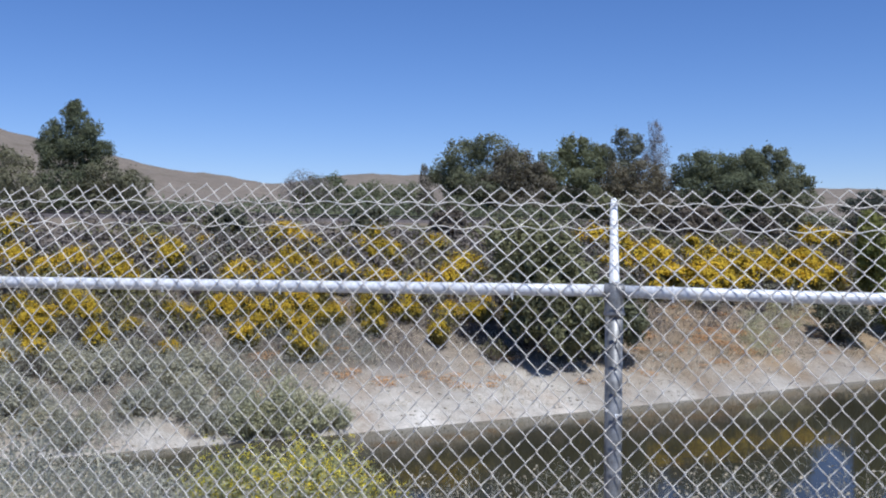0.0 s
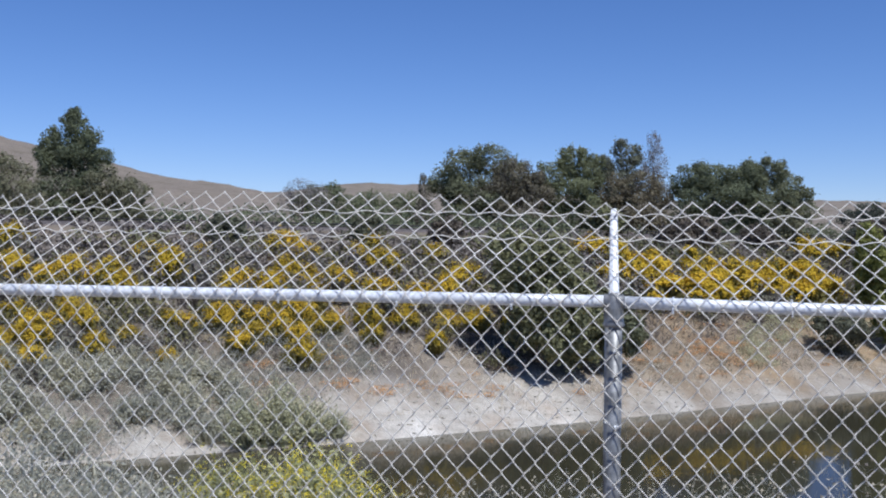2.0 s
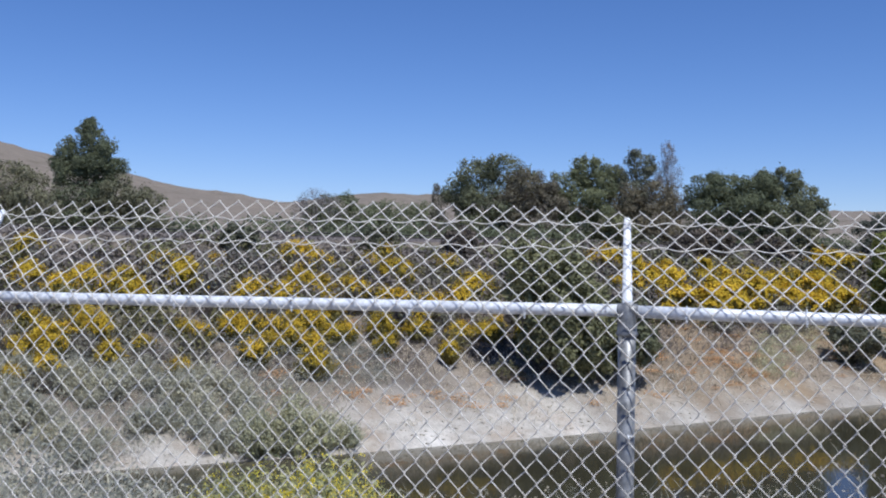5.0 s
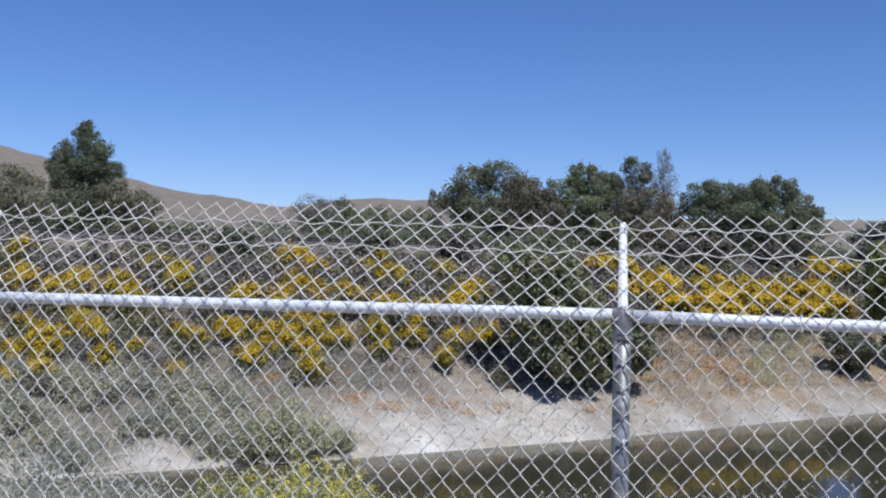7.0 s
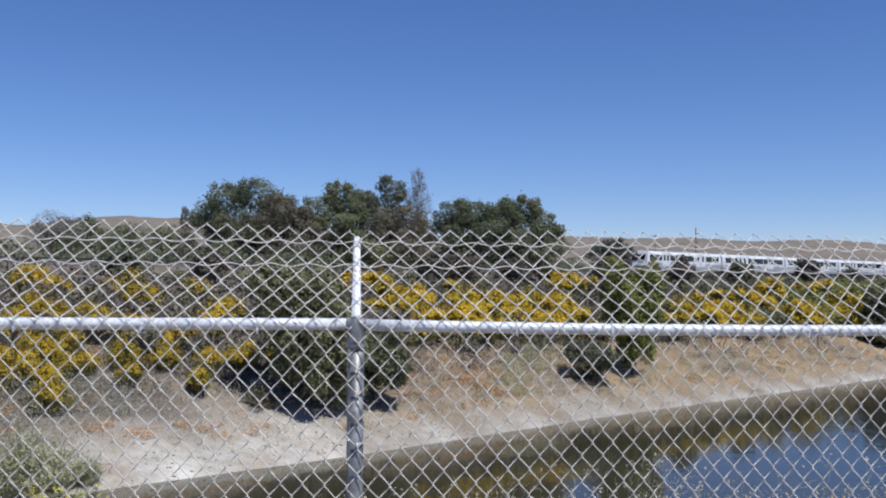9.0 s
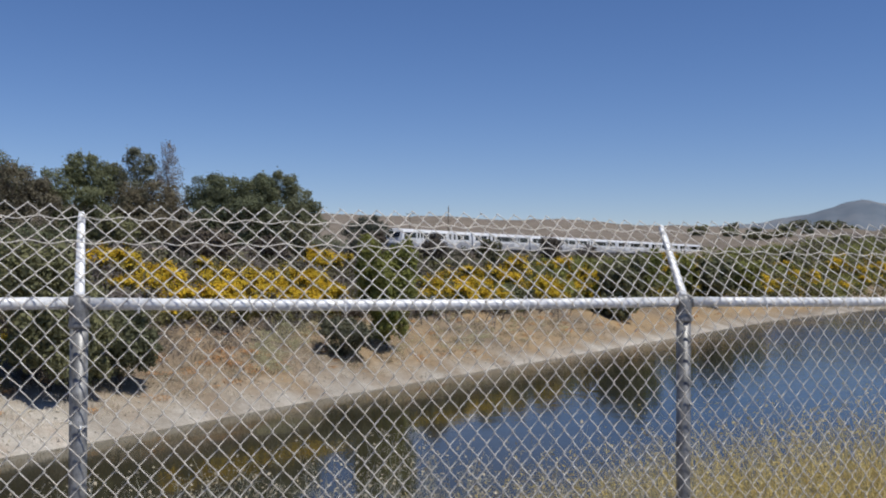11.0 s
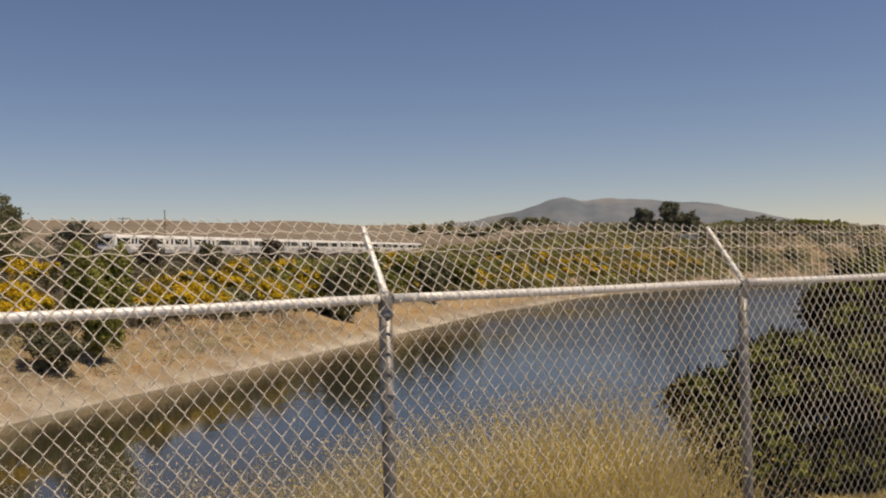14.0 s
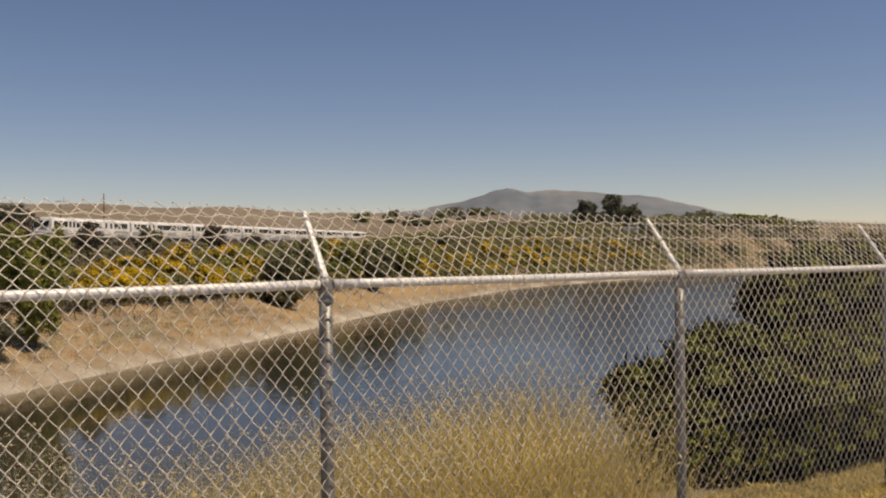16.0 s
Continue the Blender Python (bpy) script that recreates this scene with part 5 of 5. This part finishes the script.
for x, y, s in ((-17.3, 47.9, 2.6), (-15.9, 48.9, 2.1), (-18.4, 46.9, 2.2), (-14.6, 49.9, 1.3), (-19.2, 47.6, 1.6)):
    plant(ok, of, 0, x, y, s, rng)
# fine sage on the near slope
fk, ff = [brush(314 + k, M_SAGE, "fine grey-green sage shrub on the slope beyond the fence", "sage_bush", 1.1, 3800, 0.027, M_SAGE) for k in range(2)], [False, False]
for i, (x, y, s) in enumerate(((-7.9, 6.3, 1.12), (-6.9, 6.7, 1.1), (-6.2, 5.9, 0.95), (-5.4, 6.4, 1.0), (-4.7, 6.1, 0.9), (-8.7, 7.2, 1.35), (-7.3, 8.0, 1.45), (-5.9, 7.8, 1.3), (-4.6, 7.4, 1.1), (-3.9, 6.6, 0.85))):
    plant(fk, ff, i, x, y, s, rng)


def near_bush(mounds, seed):
    """Dense evergreen bush in leafy mounds (x, y, z, radius), hollows between darkened by near-black twigs, and stems
    below.
    """
    rng = np.random.default_rng(seed)
    mo = np.array(mounds, float)
    foot = ground_at(float(mo[:, 0].mean()), float(mo[:, 1].mean()))
    t = thing("pond_bush", "dense dark green bush in rounded mounds beside the fence", "bush", at=foot)
    mo[:, :3] -= foot
    stems, leaves = Heap(), Heap()
    for x, y, z, r in mo:
        for _ in range(4):
            d = unit(rng.normal(size=3)) * r * 0.6
            grow_tube(stems, (x * 0.6 + d[0] * 0.4, y * 0.6 + d[1] * 0.4, -0.1), (x + d[0], y + d[1], max(z, 0.1) + d[2] * 0.5), 0.018, 0.005, rng, 0.1)
        # twiglet clumps over the dome, leaves round each, open beneath to the blackened core
        n = int(16 + 110 * r)
        d = unit(rng.normal(size=(n, 3)) + [0, 0, 0.55])
        d = d[d[:, 2] > (0.02 if z > 0.5 else -0.45) + 0.25 * np.sin(np.arctan2(d[:, 1], d[:, 0]) * 2.0 + x * 3)]
        n = len(d)
        clump = np.array([x, y, z]) + d * r * np.array([1.0, 1.0, 0.8]) * rng.uniform(0.72, 1.1, (n, 1))
        per = int(9500 * r / n * (0.6 + r)) + 8
        k = np.repeat(np.arange(n), per)
        c = clump[k] + rng.normal(size=(n * per, 3)) * r * np.array([0.1, 0.1, 0.075])
        keep = c[:, 2] > 0.02
        leaves.add(*leaf_quads(c[keep], 0.017 + 0.018 * r, rng, 0.3, 2.2, unit(d[k] + [0, 0, 0.5])[keep], 0.35))
        # core twigs, added so their near-black colour deepens the hollows like shade
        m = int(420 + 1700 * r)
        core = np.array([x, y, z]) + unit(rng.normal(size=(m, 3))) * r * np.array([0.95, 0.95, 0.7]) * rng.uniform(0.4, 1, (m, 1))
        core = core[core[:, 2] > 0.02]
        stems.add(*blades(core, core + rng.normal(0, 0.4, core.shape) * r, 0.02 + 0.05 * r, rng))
        # sparse leafage down to the ground
        m = int(420 * r)
        a = rng.uniform(0, 2 * np.pi, m)
        low = np.stack((x + np.cos(a) * r * rng.uniform(0.2, 0.8, m), y + np.sin(a) * r * rng.uniform(0.2, 0.8, m), rng.uniform(0.03, max(0.1, z), m)), -1)
        leaves.add(*leaf_quads(low, 0.03 + 0.03 * r, rng, 0.0, 2.0))
    part("stem_mass", stems.mesh("stem_mass", M_TWIGSHADE, True), t)
    part("leaf_mass", leaves.mesh("leaf_mass", M_POND), t)
    return t


POND_BUSHES = [((7.0, 2.24, 0.58, 0.22), (7.35, 2.29, 0.61, 0.22), (7.0, 2.08, 0.38, 0.25), (7.38, 2.1, 0.42, 0.25), (6.95, 1.83, 0.2, 0.23), (7.23, 1.8, 0.22, 0.25), (6.89, 1.59, 0.05, 0.2))]
POND_BUSHES.append(((8.08, 2.34, 0.76, 0.27), (8.44, 2.36, 0.82, 0.29), (8.75, 2.28, 0.8, 0.27), (8.68, 2.02, 0.66, 0.25), (7.98, 2.14, 0.5, 0.3), (8.3, 2.05, 0.52, 0.29), (7.72, 1.98, 0.26, 0.24)))
POND_BUSHES.append(((8.04, 1.35, 0.56, 0.25), (8.22, 1.27, 0.4, 0.24), (7.29, 1.56, 0.1, 0.21), (7.12, 1.28, 0.04, 0.18), (7.79, 1.37, 0.2, 0.2), (7.36, 1.11, 0.03, 0.2), (7.55, 0.95, 0.02, 0.18)))
POND_BUSHES.append(((10.61, 3.27, 1.18, 0.29), (10.93, 3.16, 1.28, 0.37), (11.44, 3.09, 1.46, 0.43), (10.4, 2.87, 0.96, 0.32), (10.74, 2.71, 1.02, 0.37), (11.81, 2.85, 1.25, 0.46), (9.77, 2.36, 0.7, 0.3), (10.1, 2.22, 0.64, 0.34), (12.31, 2.78, 1.5, 0.48)))
POND_BUSHES.append(((8.95, 1.42, 0.32, 0.3), (9.72, 1.68, 0.5, 0.35), (10.73, 1.91, 0.7, 0.42), (8.18, 1.14, 0.13, 0.23), (8.15, 0.95, 0.03, 0.2), (8.74, 0.97, 0.14, 0.28), (9.95, 1.26, 0.35, 0.38), (9.3, 1.0, 0.1, 0.28)))
POND_BUSHES.append(((13.6, 2.6, 0.9, 0.62), (14.4, 3.2, 1.2, 0.7), (15.6, 3.0, 1.1, 0.7), (12.2, 1.9, 0.5, 0.5), (15.0, 2.2, 0.5, 0.6), (13.2, 3.2, 1.35, 0.5)))
for k, mounds in enumerate(POND_BUSHES):
    near_bush(mounds, 91 + k)

# ---- small far things ----
for az, d, tall in ((-18.98, 215, 12.2), (-16.73, 230, 11.3)):
    p = thing("utility_pole", "dark wooden utility pole with crossarm beyond the railway", "utility pole", "utility poles", polar(az, d))
    v, q, t = tube_np([(0, 0, -0.5), (0, 0, tall * 0.5), (0, 0, tall)], [0.17, 0.15, 0.11], 8)
    part("pole", mesh_np("pole", v, q, t, M_POLE, True), p)
    z, arm = (tall - 3.2, 0.7) if tall > 12 else (tall - 0.3, 1.1)
    part("crossarm", box("crossarm", (-arm, -0.06, z - 0.07), (arm, 0.06, z + 0.07), M_POLE, 0.01), p)
g = polar(-48.0, 405)
bld = thing("low_building", "long low pale building at the far end of the pond", "building", at=g)
bld.rotation_euler = (0, 0, radians(-40))
part("wall", box("wall", (-9, -3, -0.5), (9, 3, 1.5), M_PALE, 0.05), bld)
part("roof", box("roof", (-9.4, -3.4, 1.5), (9.4, 3.4, 1.8), M_WHITE, 0.05), bld)
